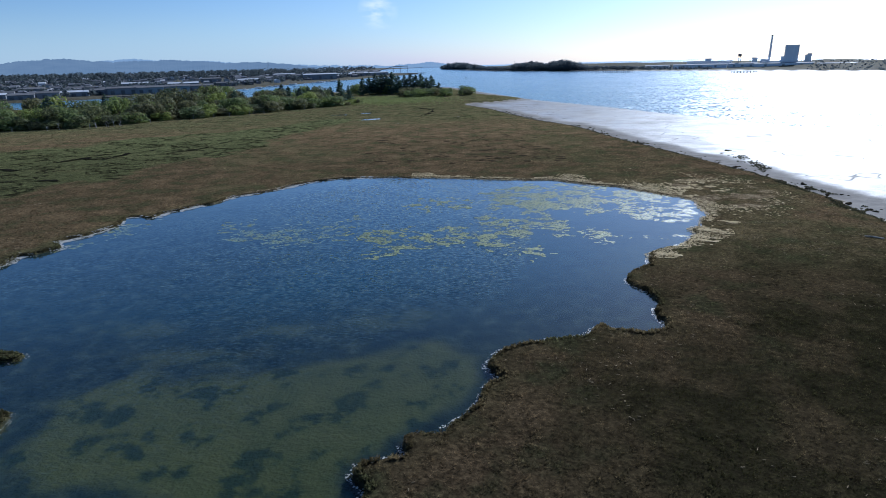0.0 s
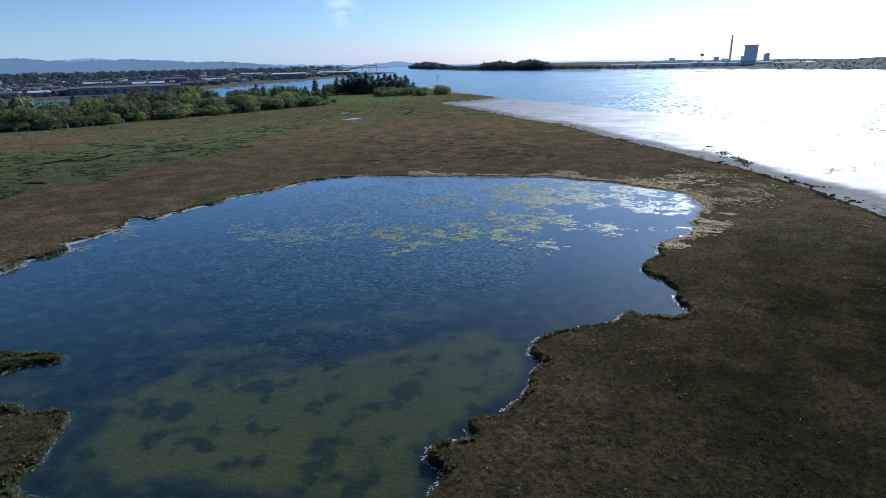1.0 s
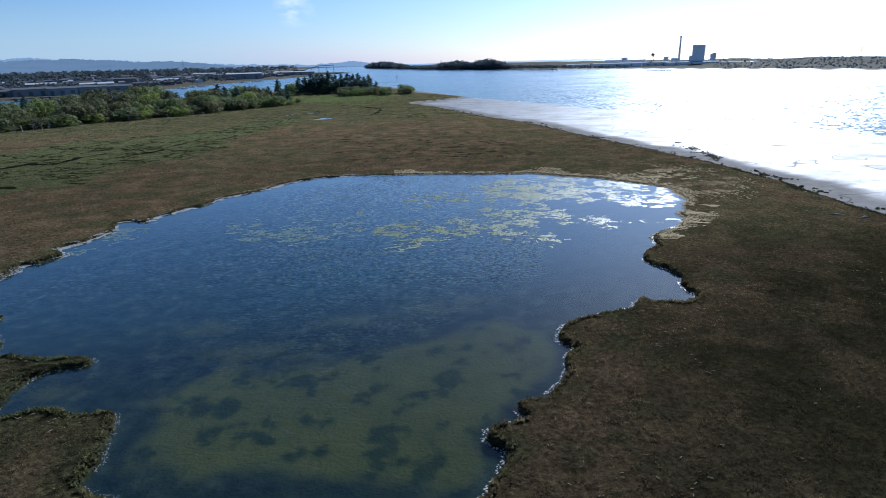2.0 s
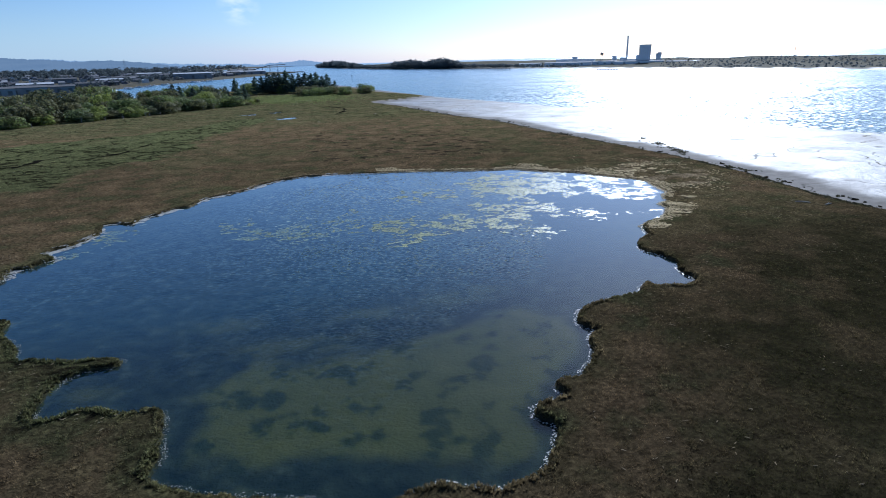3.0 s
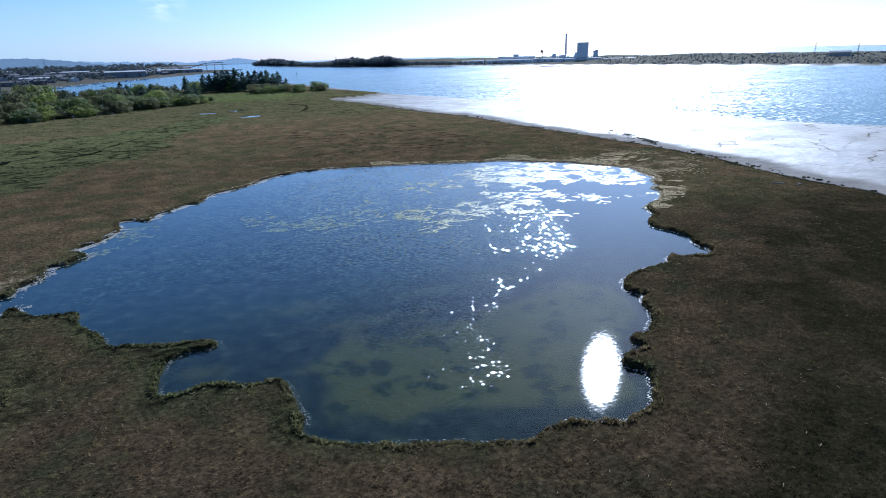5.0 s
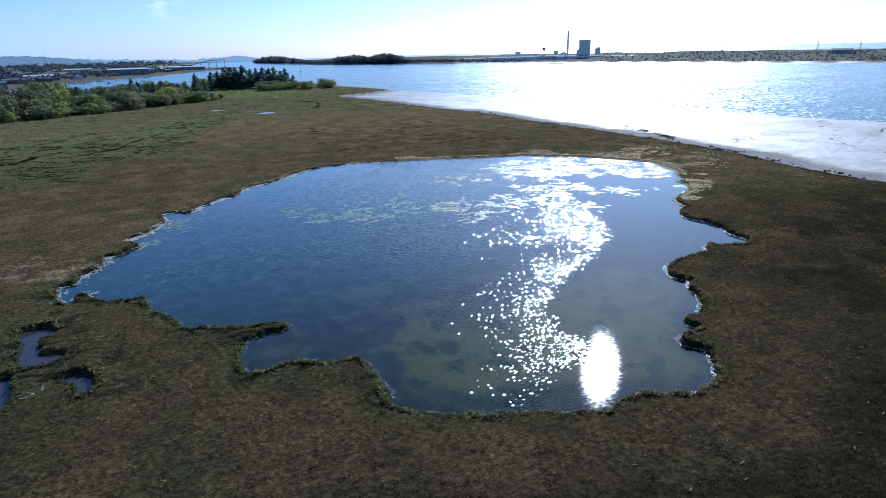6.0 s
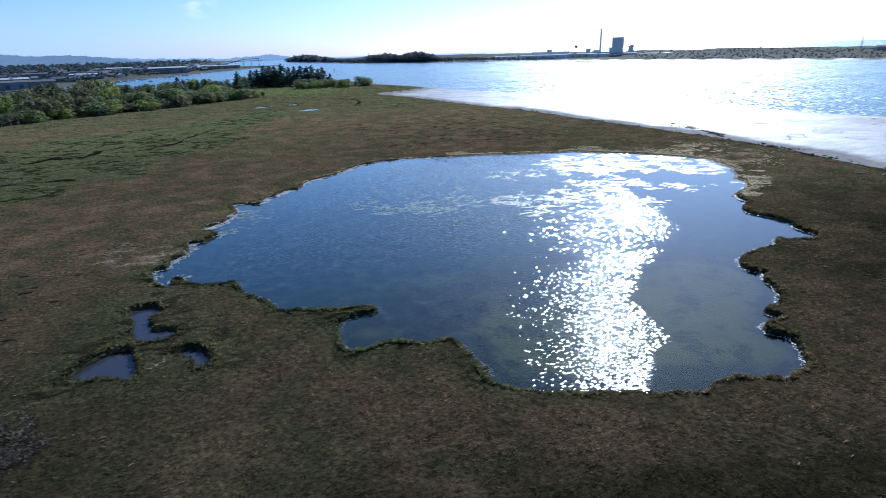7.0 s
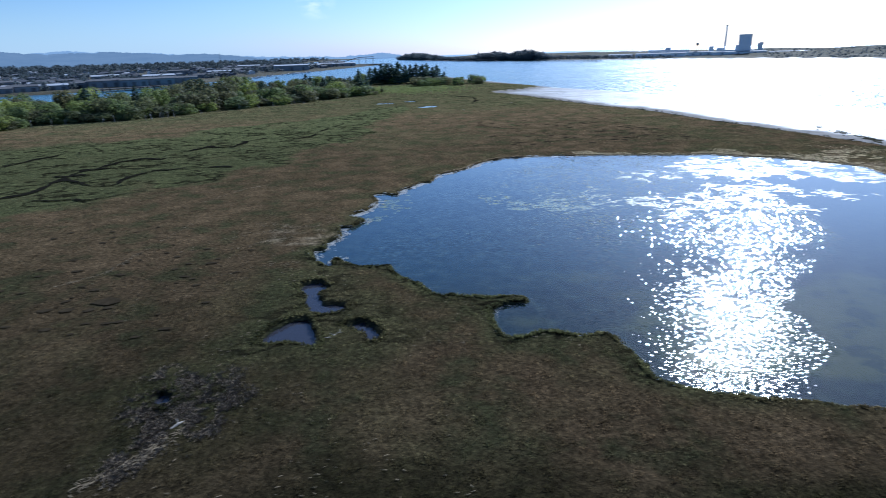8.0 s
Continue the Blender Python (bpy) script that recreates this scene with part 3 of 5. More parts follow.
def pond_at(x, y):
    """Distance inside the pond, with a ragged bank; far from it only a large minus."""
    d = np.full(x.shape, -60.0)
    near = (x > -150) & (x < 125) & (y > -20) & (y < 245)
    d[near] = inside(x[near], y[near], POND) + 1.3 * (fbm(x[near], y[near], 2.4, 2, 3) - 0.5)
    return d


def zones(x, y, pond, isle):
    """Green, straw, mud and pond-bed shares of the ground."""
    n1, n2, n3 = fbm(x, y, 60, 11), fbm(x, y, 14, 12), fbm(x, y, 5, 13)
    meadow = 1.25 * step(inside(x, y, MEADOW) + 22 * (n2 - 0.5) + 10 * (n3 - 0.5), -3, 6)
    back = step(y + 120 * (n1 - 0.5), 290, 400) * 0.62
    fringe = step(pond, -5, -0.8) * (0.45 + 0.55 * step(-x + (n2 - 0.5) * 40, 15, 50) * step(-y, -125, -95)) * 0.75
    pools = step(pools_at(x, y) + 6 * (n3 - 0.5), -10, -3) * 0.6
    patch = step(n1 * 0.6 + n2 * 0.4, 0.5, 0.62) * 0.55
    green = np.clip(np.maximum.reduce([meadow * 0.9, back, fringe * (0.7 + 0.5 * step(-x, 35, 60)), pools * 1.2, patch * 0.5]) * (0.55 + 0.75 * n2), 0, 1)
    lush = step(-np.hypot((x + 60) / 60, (y - 590) / 60), -1, -0.4)
    green = np.maximum(green, lush * 1.0)
    east = step(-np.hypot((x - 70) / 22, (y - 150) / 26), -1, -0.35)
    west = step(-np.hypot((x + 96) / 14, (y - 103) / 18), -1, -0.3) * 0.8
    worn_spots = 0.35 * step(-np.hypot((x + 100) / 8, (y - 42) / 11), -1, -0.4)
    rim = step(pond, -2.2, -0.4) * step(x * 0.4 + y, 118, 150)
    straw = np.clip((east * 0.9 + west * 0.6 + worn_spots * 0.8) * step(n3, 0.38, 0.66) + rim * step(n2, 0.35, 0.6) * 0.9, 0, 1)
    mud = np.clip(step(-isle + (n3 - 0.5) * 5, -0.5, 1.5), 0, 1)
    bed = step(pond, 0.0, 0.5)
    bed = np.maximum(bed, step(pools_at(x, y), 0.0, 0.4))
    silt = silt_at(x, y) * step(pond, 0.5, 2.5)
    silt = np.maximum(silt, 0.45 * step(-pond, -10, -2) * step(x * 0.4 + y, 90, 120))
    straw = np.where(pond > -0.3, silt, np.where(bed > 0.2, 0.0, straw))
    dry = step(isle + 9 * (n2 - 0.5) + 4 * (n3 - 0.5), -18, -8)
    return np.stack([green * (1 - mud), straw * (1 - mud) + dry * mud, mud, bed], -1)


def height_at(x, y, pond, isle, town, spit):
    """The ground's height."""
    marsh = 0.45 + 0.22 * (fbm(x, y, 7, 21) - 0.5) + 0.5 * (fbm(x, y, 45, 22) - 0.5)
    marsh = marsh * step(isle, -2, 3) + 0.25 * step(-y, -900, -500) * step(isle, 20, 60)
    flat = -0.25 - 0.6 * step(-isle, 0, 105) - 0.16 * step(fbm(x, y, 12, 23, 3), 0.55, 0.62)
    edge = -0.25 - 0.0055 * np.clip(-isle, 0, None)
    marsh = marsh * (1 - step(pond, -7, -1) * (0.22 + 0.3 * step(y, 110, 145)))
    bed = -0.28 - 0.5 * step(pond, 0, 18)
    z = np.where(isle > 0, marsh, np.minimum(flat, edge))
    z = np.where(isle > 0, z * step(isle, -0.2, 1.2) + (-0.3) * (1 - step(isle, -0.2, 1.2)), z)
    z = z * (1 - step(pond, -0.35, 0.35)) + bed * step(pond, -0.35, 0.35)
    p = step(pools_at(x, y), -0.25, 0.35)
    z = z * (1 - p) - 0.3 * p
    # the water's edge of the flats, then deep bay
    shelf = near_line(x, y, WATER_EDGE)
    out = inside(x, y, SEA)
    z = np.where(isle > 0, z, np.where(out > 0, BAY_Z - 0.04 * np.clip(out, 0, 100), np.maximum(z, BAY_Z + 0.006 * np.clip(shelf, 0, 90))))
    t = step(town, 0, 14)
    z = z * (1 - t) + t * (1.8 + 0.008 * np.clip(town, 0, 2600) + 3.0 * fbm(x, y, 160, 24) * step(town, 60, 400))
    s = step(spit, 0, 16)
    z = z * (1 - s) + s * (1.5 + 11.0 * step(spit, 60, 330) * (0.45 + 0.9 * fbm(x, y, 120, 25)))
    return z


# beyond the flats' edge the bay begins; its outline closes well outside the view
SEA = np.array(WATER_EDGE + [(3000, -600), (4800, 5000), (-4800, 5000), (-4800, 900), (-1500, 300), (-900, 250), (-420, 600), (-230, 720), (-120, 860)], float)


def spread(lo, hi, fine_lo, fine_hi, fine, growth):
    """Grid lines: fine in the middle, ever wider outwards."""
    mid = list(np.arange(fine_lo, fine_hi + 1e-6, fine))
    up, down, s = [], [], fine
    v = mid[-1]
    while v < hi:
        s *= growth
        v += s
        up.append(min(v, hi))
    s, v = fine, mid[0]
    while v > lo:
        s *= growth
        v -= s
        down.append(max(v, lo))
    return np.array(down[::-1] + mid + up)


def build_ground():
    gx = spread(-4600, 4600, -112, 106, 0.7, 1.035)
    gy = spread(-600, 4700, 18, 194, 0.7, 1.018)
    x, y = (a.ravel() for a in np.meshgrid(gx, gy))
    pond, isle, town, spit = pond_at(x, y), inside(x, y, ISLAND), inside(x, y, TOWN), inside(x, y, PENINSULA)
    isle = isle + 5.0 * (fbm(x, y, 11, 3, 3) - 0.5) * step(-y, -420, -60)
    z = height_at(x, y, pond, isle, town, spit)
    c = zones(x, y, pond, isle)
    land = np.maximum(step(town, -3, 5), step(spit, 12, 40))
    c[:, 2] *= 1 - land
    dunes = step(spit, 12, 40)
    c[:, 0] = np.where(land > 0.5, 0.15 + 0.15 * dunes + 0.3 * fbm(x, y, 90, 31), c[:, 0])
    c[:, 1] = np.where(land > 0.5, (0.2 - 0.2 * dunes) * step(fbm(x, y, 60, 32), 0.45, 0.65), c[:, 1])
    c[:, 2] = np.where(land > 0.5, (0.12 + 0.2 * fbm(x, y, 70, 33)) * (1 - 0.5 * dunes), c[:, 2])
    nx, ny = len(gx), len(gy)
    i = (np.arange(ny - 1)[:, None] * nx + np.arange(nx - 1)[None, :]).ravel()
    faces = np.stack([i, i + 1, i + nx + 1, i + nx], -1)
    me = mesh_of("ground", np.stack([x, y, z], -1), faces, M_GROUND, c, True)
    cover = step(-y, -330, -190) * step(isle, 0, 2) * (1 - 0.42 * step(y, 60, 130))          # how far the ground goes to near-black where plants stand, less far off
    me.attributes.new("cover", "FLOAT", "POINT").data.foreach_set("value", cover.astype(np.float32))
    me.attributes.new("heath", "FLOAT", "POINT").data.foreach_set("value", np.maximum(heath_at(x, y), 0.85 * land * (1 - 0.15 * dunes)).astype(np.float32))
    tagged(new("ground", me), "salt marsh, mud flats and low shores around a bay", "ground", kind="structure")


build_ground()


def build_water():
    # pond: a fine sheet, calmer in the lee of the south-east bank
    gx, gy = np.arange(-94, 67, 1.0), np.arange(31, 188, 1.0)
    x, y = (a.ravel() for a in np.meshgrid(gx, gy))
    lee = inside(x, y, np.array([(22, 185), (17, 112), (14, 98), (9, 83), (-10, 68.5), (-21, 57.5), (-22, 46), (-33, 37), (-30, 20), (80, 20), (80, 185)], float)) + 3.0 * (fbm(x, y, 6, 41) - 0.5)
    ruffle = 1 - 0.98 * step(lee, -2.0, 2.0)
    ruffle *= (1 + 0.1 * step(y, 70, 90)) * (1 - 0.6 * step(-x, 28, 56))
    ruffle *= 1 - 0.3 * step(y + 5 * (fbm(x, y, 8, 42) - 0.5) - 0.10 * x, 106, 122)
    ruffle *= 1 - 0.6 * step(-near_line(x, y, [(-92, 92), (-80, 130), (-60, 160), (-30, 182)]), -14, -3)
    c = np.stack([ruffle, ruffle, ruffle, np.ones_like(x)], -1)
    nx, ny = len(gx), len(gy)
    i = (np.arange(ny - 1)[:, None] * nx + np.arange(nx - 1)[None, :]).ravel()
    faces = np.stack([i, i + 1, i + nx + 1, i + nx], -1)
    keep = inside(x[faces].mean(1), y[faces].mean(1), POND) > -2.0
    me = mesh_of("pond_water", np.stack([x, y, 0 * x], -1), faces[keep], M_POND, c, True)
    me.attributes.new("fetch", "FLOAT", "POINT").data.foreach_set("value", step(y, 66, 92).astype(np.float32))
    # less blue over silt and close by; further out it stands for reflected sky
    clearer = np.maximum(0.92 * silt_at(x, y), 0.86 * step(-y, -105, -62))
    clearer = np.maximum(clearer, 0.55 * step(-x, 5, 50))
    me.attributes.new("depth", "FLOAT", "POINT").data.foreach_set("value", (1 - clearer).astype(np.float32))
    pond_sheet = new("pond_water", me)
    pond_sheet.visible_shadow = False
    tagged(pond_sheet, "shallow blue-green brackish pond with rippled surface", "water", kind="structure")
    for poly in POOLS:
        mid = poly.mean(0)
        if mid[1] < 300:
            # a level sheet under the turf; the hollow's own outline bounds what shows of it
            (x0, y0), (x1, y1) = poly.min(0) - 1.5, poly.max(0) + 1.5
            me = mesh_of("pool_water", np.array([(x0, y0, 0.03), (x1, y0, 0.03), (x1, y1, 0.03), (x0, y1, 0.03)]), np.array([[0, 1, 2, 3]]), M_POOL)
            tagged(new("pool_water", me), "small still pool in the marsh", "water", kind="structure")
            continue
        rim = poly + (poly - mid) / np.hypot(*(poly - mid).T)[:, None] * 1.3
        top = np.full((len(rim) + 1, 1), 0.38)
        k = np.arange(len(rim))
        ring = np.stack([0 * k, 1 + k, 1 + (k + 1) % len(k)], -1)
        turn = np.sum(rim[:, 0] * np.roll(rim[:, 1], -1) - np.roll(rim[:, 0], -1) * rim[:, 1])
        me = mesh_of("pool_water", np.hstack([np.vstack([mid, rim]), top]), ring if turn > 0 else ring[:, ::-1], M_POOL)
        tagged(new("pool_water", me), "small still pool in the marsh", "water", kind="structure")
    corners = np.array([(-4600, -600, BAY_Z), (4600, -600, BAY_Z), (4600, 4700, BAY_Z), (-4600, 4700, BAY_Z)])
    me = mesh_of("bay_water", corners, np.array([[0, 1, 2, 3]]), M_BAY)
    tagged(new("bay_water", me), "wide rippled bay glittering in the low sun", "water", kind="structure")


M_POOL = water_material("pool_water", (0.058, 0.058, 0.072), (0.5, 0.5, 0.5), 1.5, 0.004, None, 0.02, 1.0, 1.0, False, 0.6)
build_water()

# ---- marsh plants ----
def tufts(name, x, y, tall, wide, blades, label, lean=0.5, material=None, apart=0.1):
    """Many small tufts of leaning blades rooted on the ground, coloured by the zones under them."""
    n = len(x)
    pond, isle = pond_at(x, y), inside(x, y, ISLAND)
    z = height_at(x, y, pond, isle, np.full(n, -99.0), np.full(n, -99.0))
    c = zones(x, y, pond, isle)
    c[:, 3], c[:, 2] = 1.0, 0.0
    k = n * blades
    tall, wide = np.repeat(np.broadcast_to(tall, n), blades), np.repeat(np.broadcast_to(wide, n), blades)
    a, spread_a = rng.uniform(0, 2 * math.pi, k), rng.uniform(0.15, lean, k)
    h = tall * rng.uniform(0.6, 1.15, k)
    bx, by, bz = np.repeat(x, blades), np.repeat(y, blades), np.repeat(z, blades) - 0.05
    cx, sx = np.cos(a), np.sin(a)
    root = np.where(rng.uniform(0, 1, k) < 0.75, rng.uniform(0, 1, k) ** 0.5 * apart, wide * 0.35)
    p0 = np.stack([bx + cx * root - sx * wide * 0.5, by + sx * root + cx * wide * 0.5, bz], -1)
    p1 = np.stack([bx + cx * root + sx * wide * 0.5, by + sx * root - cx * wide * 0.5, bz], -1)
    p2 = np.stack([bx + cx * (root + h * spread_a), by + sx * (root + h * spread_a), bz + h], -1)
    verts = np.stack([p0, p1, p2], 1).reshape(-1, 3)
    me = mesh_of(name, verts, np.arange(3 * k).reshape(-1, 3), material or M_GRASS, np.repeat(c, 3 * blades, 0))
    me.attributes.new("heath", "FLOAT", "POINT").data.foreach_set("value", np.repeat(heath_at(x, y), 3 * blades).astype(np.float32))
    return tagged(new(name, me), label, "grass", kind="stuff")


def scatter(n, x0, x1, y0, y1):
    x, y = rng.uniform(x0, x1, n), rng.uniform(y0, y1, n)
    keep = (inside(x, y, POND) < -0.5) & (inside(x, y, ISLAND) > 0.5) & (pools_at(x, y) < -0.2)
    for hx, hy, hr in HOLES:
        keep &= np.hypot((x - hx) / 1.3, y - hy) > hr
    return x[keep], y[keep]


x, y = scatter(90000, -150, 100, 14, 75)
clump = 0.85 + 0.55 * step(fbm(x, y, 0.9, 55, 2), 0.5, 0.72)
tufts("marsh_grass", x, y, rng.uniform(0.09, 0.24, len(x)) * clump, 0.13, 9, "low brown and olive pickleweed on the near marsh", 0.9, None, 0.5)
x, y = scatter(85000, -260, 105, 75, 200)
tufts("marsh_grass", x, y, rng.uniform(0.08, 0.22, len(x)), 0.45, 4, "low brown marsh plants around the pond", 0.9, None, 0.8)

x, y = scatter(50000, -420, 100, 200, 540)
tufts("marsh_grass", x, y, rng.uniform(0.12, 0.32, len(x)), 0.9, 3, "brown and green marsh plants on the far marsh", 0.9, None, 1.5)
x, y = rng.normal(-58, 26, 5000), rng.normal(585, 30, 5000)
tufts("meadow_grass", x, y, rng.uniform(0.4, 0.9, len(x)), 1.5, 3, "bright yellow-green grass in the clearing by the trees", 0.9, M_LUSH)

# taller fringe on the pond's bank and on the pools' banks
outline = rounded(POND, 5)
seg = np.roll(outline, -1, 0) - outline
side = np.stack([seg[:, 1], -seg[:, 0]], -1) / (np.hypot(*seg.T)[:, None] + 1e-9)
if inside(np.array([outline[0, 0] + side[0, 0] * 0.05]), np.array([outline[0, 1] + side[0, 1] * 0.05]), POND)[0] > 0:
    side = -side


def along_bank(n, lo, hi):
    w = np.hypot(*seg.T)
    k = rng.choice(len(seg), n, p=w / w.sum())
    p = outline[k] + seg[k] * rng.uniform(0, 1, (n, 1)) + side[k] * rng.uniform(lo, hi, (n, 1))
    return p[:, 0], p[:, 1]


x, y = along_bank(34000, -2.0, 2.0)
d = pond_at(x, y)
keep = (d < 0.05) & (d > -0.8) & ((x * 0.35 + y < 128) | (x < -30) | (rng.uniform(0, 1, len(x)) < 0.1))
x, y = x[keep], y[keep]
lump = 0.5 + 0.9 * step(fbm(x, y, 3.2, 51, 2), 0.3, 0.75)
tufts("bank_grass", x, y, 0.34 * lump, 0.26, 5, "dense olive and brown plants fringing the pond's bank", 0.6)
w = []
for poly in POOLS[:4]:
    ring = rounded(poly, 30)
    w.append(ring + rng.normal(0, 0.35, ring.shape) + (ring - poly.mean(0)) / np.hypot(*(ring - poly.mean(0)).T)[:, None] * 0.8)
w = np.concatenate(w)
tufts("bank_grass", w[:, 0], w[:, 1], rng.uniform(0.18, 0.42, len(w)), 0.3, 7, "green plants round the small pools", 0.6)

# grey trampled clods round the small hollow by the south bank
TRAMPLED = np.array([(-104.5, 52.4), (-101.6, 50.7), (-94.2, 49), (-93.8, 42.2), (-96.9, 38.8), (-99.1, 35.7), (-101.7, 31.9), (-105.1, 32), (-105.1, 34.1), (-103.4, 37), (-103.1, 40.5), (-106.2, 46)], float)
x, y = rng.uniform(-110, -90, 26000), rng.uniform(28, 56, 26000)
keep = (inside(x, y, TRAMPLED) + 7 * (fbm(x, y, 3, 54) - 0.5) + rng.normal(0, 0.8, len(x)) > 0) & (fbm(x, y, 1.4, 53) + 0.3 * (rng.uniform(0, 1, len(x)) - 0.5) > 0.5) & (pools_at(x, y) < -0.1)
x, y = x[keep], y[keep]
tufts("trampled_plants", x, y, rng.uniform(0.10, 0.34, len(x)), 0.15, 6, "grey-brown trampled clods and dead stems around a hollow", 0.9, M_CLOD, 0.3)


def scraps(name, x, y, z, size, stretch, material, label, category, thick=0.02, spun=False):
    """Thin ragged pieces lying flat."""
    n, k = len(x), 7
    ang = np.linspace(0, 2 * math.pi, k, endpoint=False)[None] + rng.uniform(0, 6, (n, 1))
    r = size[:, None] * rng.uniform(0.45, 1.1, (n, k))
    spin = rng.normal(0, 0.7 if spun else 0.0, (n, 1))
    ux, uy = r * np.cos(ang) * stretch, r * np.sin(ang)
    px, py = x[:, None] + ux * np.cos(spin) - uy * np.sin(spin), y[:, None] + ux * np.sin(spin) + uy * np.cos(spin)
    rim = np.stack([px, py, np.broadcast_to(np.reshape(z, (-1, 1)), px.shape)], -1)
    hub = np.stack([x, y, np.broadcast_to(z, x.shape) + thick], -1)[:, None]
    verts = np.concatenate([hub, rim], 1).reshape(-1, 3)
    j = np.arange(k)
    f = np.stack([np.zeros(k, int), 1 + j, 1 + (j + 1) % k], -1)
    faces = (f[None] + (np.arange(n) * (k + 1))[:, None, None]).reshape(-1, 3)
    return tagged(new(name, mesh_of(name, verts, faces, material)), label, category, kind="stuff")


# floating algae in drifting mats over the pond's far half
MATS = [([(9, 159), (22, 166), (44, 165), (44, 149), (36, 134), (24, 137), (12, 143)], 1.0), ([(-18, 110), (-19, 122), (-7, 127), (5, 125), (4, 114), (-4, 108), (-12, 103)], 0.85),
        ([(5, 115), (9, 132), (23, 134), (28, 126), (23, 115), (15, 102), (11, 110)], 0.95), ([(40, 136), (46, 156), (58, 157), (64, 140), (59, 127), (46, 126)], 0.9)]
MATS += [([(25, 123), (31, 121), (37, 116), (30, 112)], 0.7), ([(-12, 145), (-6, 155), (8, 154), (9, 144), (-5, 141)], 0.8), ([(42, 112), (48, 117), (52, 113), (47, 110)], 0.6),
        ([(-53, 122), (-50, 134), (-32, 133), (-22, 136), (-19, 127), (-25, 114), (-37, 112)], 0.75), ([(-84, 113), (-79, 112), (-73, 124), (-73, 134), (-80, 133), (-81, 124)], 0.6)]
x, y = rng.uniform(-86, 66, 330000), rng.uniform(98, 172, 330000)
share = 0.0
for poly, full in MATS:
    share = np.maximum(share, full * step(inside(x, y, np.array(poly, float)) + 9 * (fbm(x, y, 7, 60) - 0.5), -3.5, 2.5))
wx, wy = x + 2.5 * fbm(x, y, 3, 63), y + 2.5 * fbm(x, y, 3, 64)
ragged = 0.5 * fbm(wx * 0.7, wy, 3.0, 61, 4) + 0.5 * fbm(wx * 0.7, wy, 0.9, 62, 3)
keep = (ragged > 0.70 - 0.215 * share) & (share > 0.05) & (inside(x, y, POND) > 0.8)
x, y = x[keep], y[keep]
sunk = np.where(rng.uniform(0, 1, len(x)) < 0.85 * step(-x, 12, 30), -0.05, 0.012)
scraps("floating_algae", x, y, sunk + 0.004 * rng.uniform(0, 1, len(x)), 0.05 + 0.16 * rng.uniform(0, 1, len(x)) ** 2, 1.6, M_ALGAE,
       "yellow-green mats of algae floating on the pond", "algae", 0.02)

# pale foam and dried crust along the water's edge; eastern scraps stand for sun glints
x, y = along_bank(42000, -2.0, 2.0)
d = pond_at(x, y)
near = (d > -0.6) & (d < 1.9)
x, y, d = x[near], y[near], d[near]
keep = ((x * 0.35 + y > np.where(x < -25, 60, 112)) & (fbm(x, y, 9, 71) > np.where(x < -25, 0.41, 0.56)) & (fbm(x, y, 1.6, 73) > 0.47)) | ((fbm(x, y, 4, 72) > np.where(x < -25, 0.45, 0.41)) & (d < 0.75) & (d > 0.12))
x, y = x[keep], y[keep]
g = height_at(x, y, pond_at(x, y), np.full(len(x), 50.0), np.full(len(x), -99.0), np.full(len(x), -99.0))
scraps("foam", x, y, np.maximum(g + 0.04, 0.02), rng.uniform(0.03, 0.12, len(x)) * np.where((x < -25) & (y > 85), 1.7 + 1.5 * step(y, 105, 130), np.where(x > -25, 1.15, 0.6)), 1.0, M_FOAM, "pale foam and dried crust at the pond's edge, and painted sun glints", "foam", 0.05)


# dead straw and wrack: a pale belt along the pond's far east bank, and scattered litter
x, y = along_bank(90000, -4.0, 8.0)
d = pond_at(x, y)
keep = (d > -7.5) & (d < 0.8) & (x * 0.35 + y > 112) & (x > -12) & (fbm(x, y, 8, 75) + 0.35 * fbm(x, y, 1.8, 74) + 0.10 * (d > -2.2) > 0.60 - 0.035 * d) & (inside(x, y, ISLAND) > 2)
px, py = x[keep], y[keep]
g = height_at(px, py, pond_at(px, py), inside(px, py, ISLAND), np.full(len(px), -99.0), np.full(len(px), -99.0))
scraps("wrack", px, py, np.maximum(g, 0.0) + 0.12, 0.05 + 0.17 * rng.uniform(0, 1, len(px)) ** 2, 2.0, M_WRACK, "bleached wrack lining the pond's far bank", "straw", 0.06, True)
x, y = rng.normal(69, 8, 9000), rng.normal(152, 10, 9000)
keep = (fbm(x * 0.6, y, 4.5, 76) + 0.3 * fbm(x, y, 1.2, 70) > 0.72) & (pond_at(x, y) < -1) & (inside(x, y, ISLAND) > 2)
px, py = x[keep], y[keep]
g = height_at(px, py, pond_at(px, py), inside(px, py, ISLAND), np.full(len(px), -99.0), np.full(len(px), -99.0))
scraps("wrack", px, py, np.maximum(g, 0.0) + 0.14, 0.06 + 0.2 * rng.uniform(0, 1, len(px)) ** 2, 2.2, M_WRACK, "bleached straw flats on the marsh east of the pond", "straw", 0.05, True)
px, py = px[:300], py[:300]
x, y = rng.normal(70, 15, 4000), rng.normal(130, 16, 4000)
keep = (fbm(x * 0.35, y, 3.0, 76) > 0.60) & (pond_at(x, y) < -1) & (inside(x, y, ISLAND) > 2)
px, py = np.concatenate([px, x[keep]]), np.concatenate([py, y[keep]])
x, y = rng.normal(-97, 7, 2200), rng.normal(104, 9, 2200)
keep = (fbm(x * 0.5, y, 2.5, 77) > 0.58) & (pond_at(x, y) < -1)
px, py = np.concatenate([px, x[keep]]), np.concatenate([py, y[keep]])
u = rng.uniform(0, 1, 420)
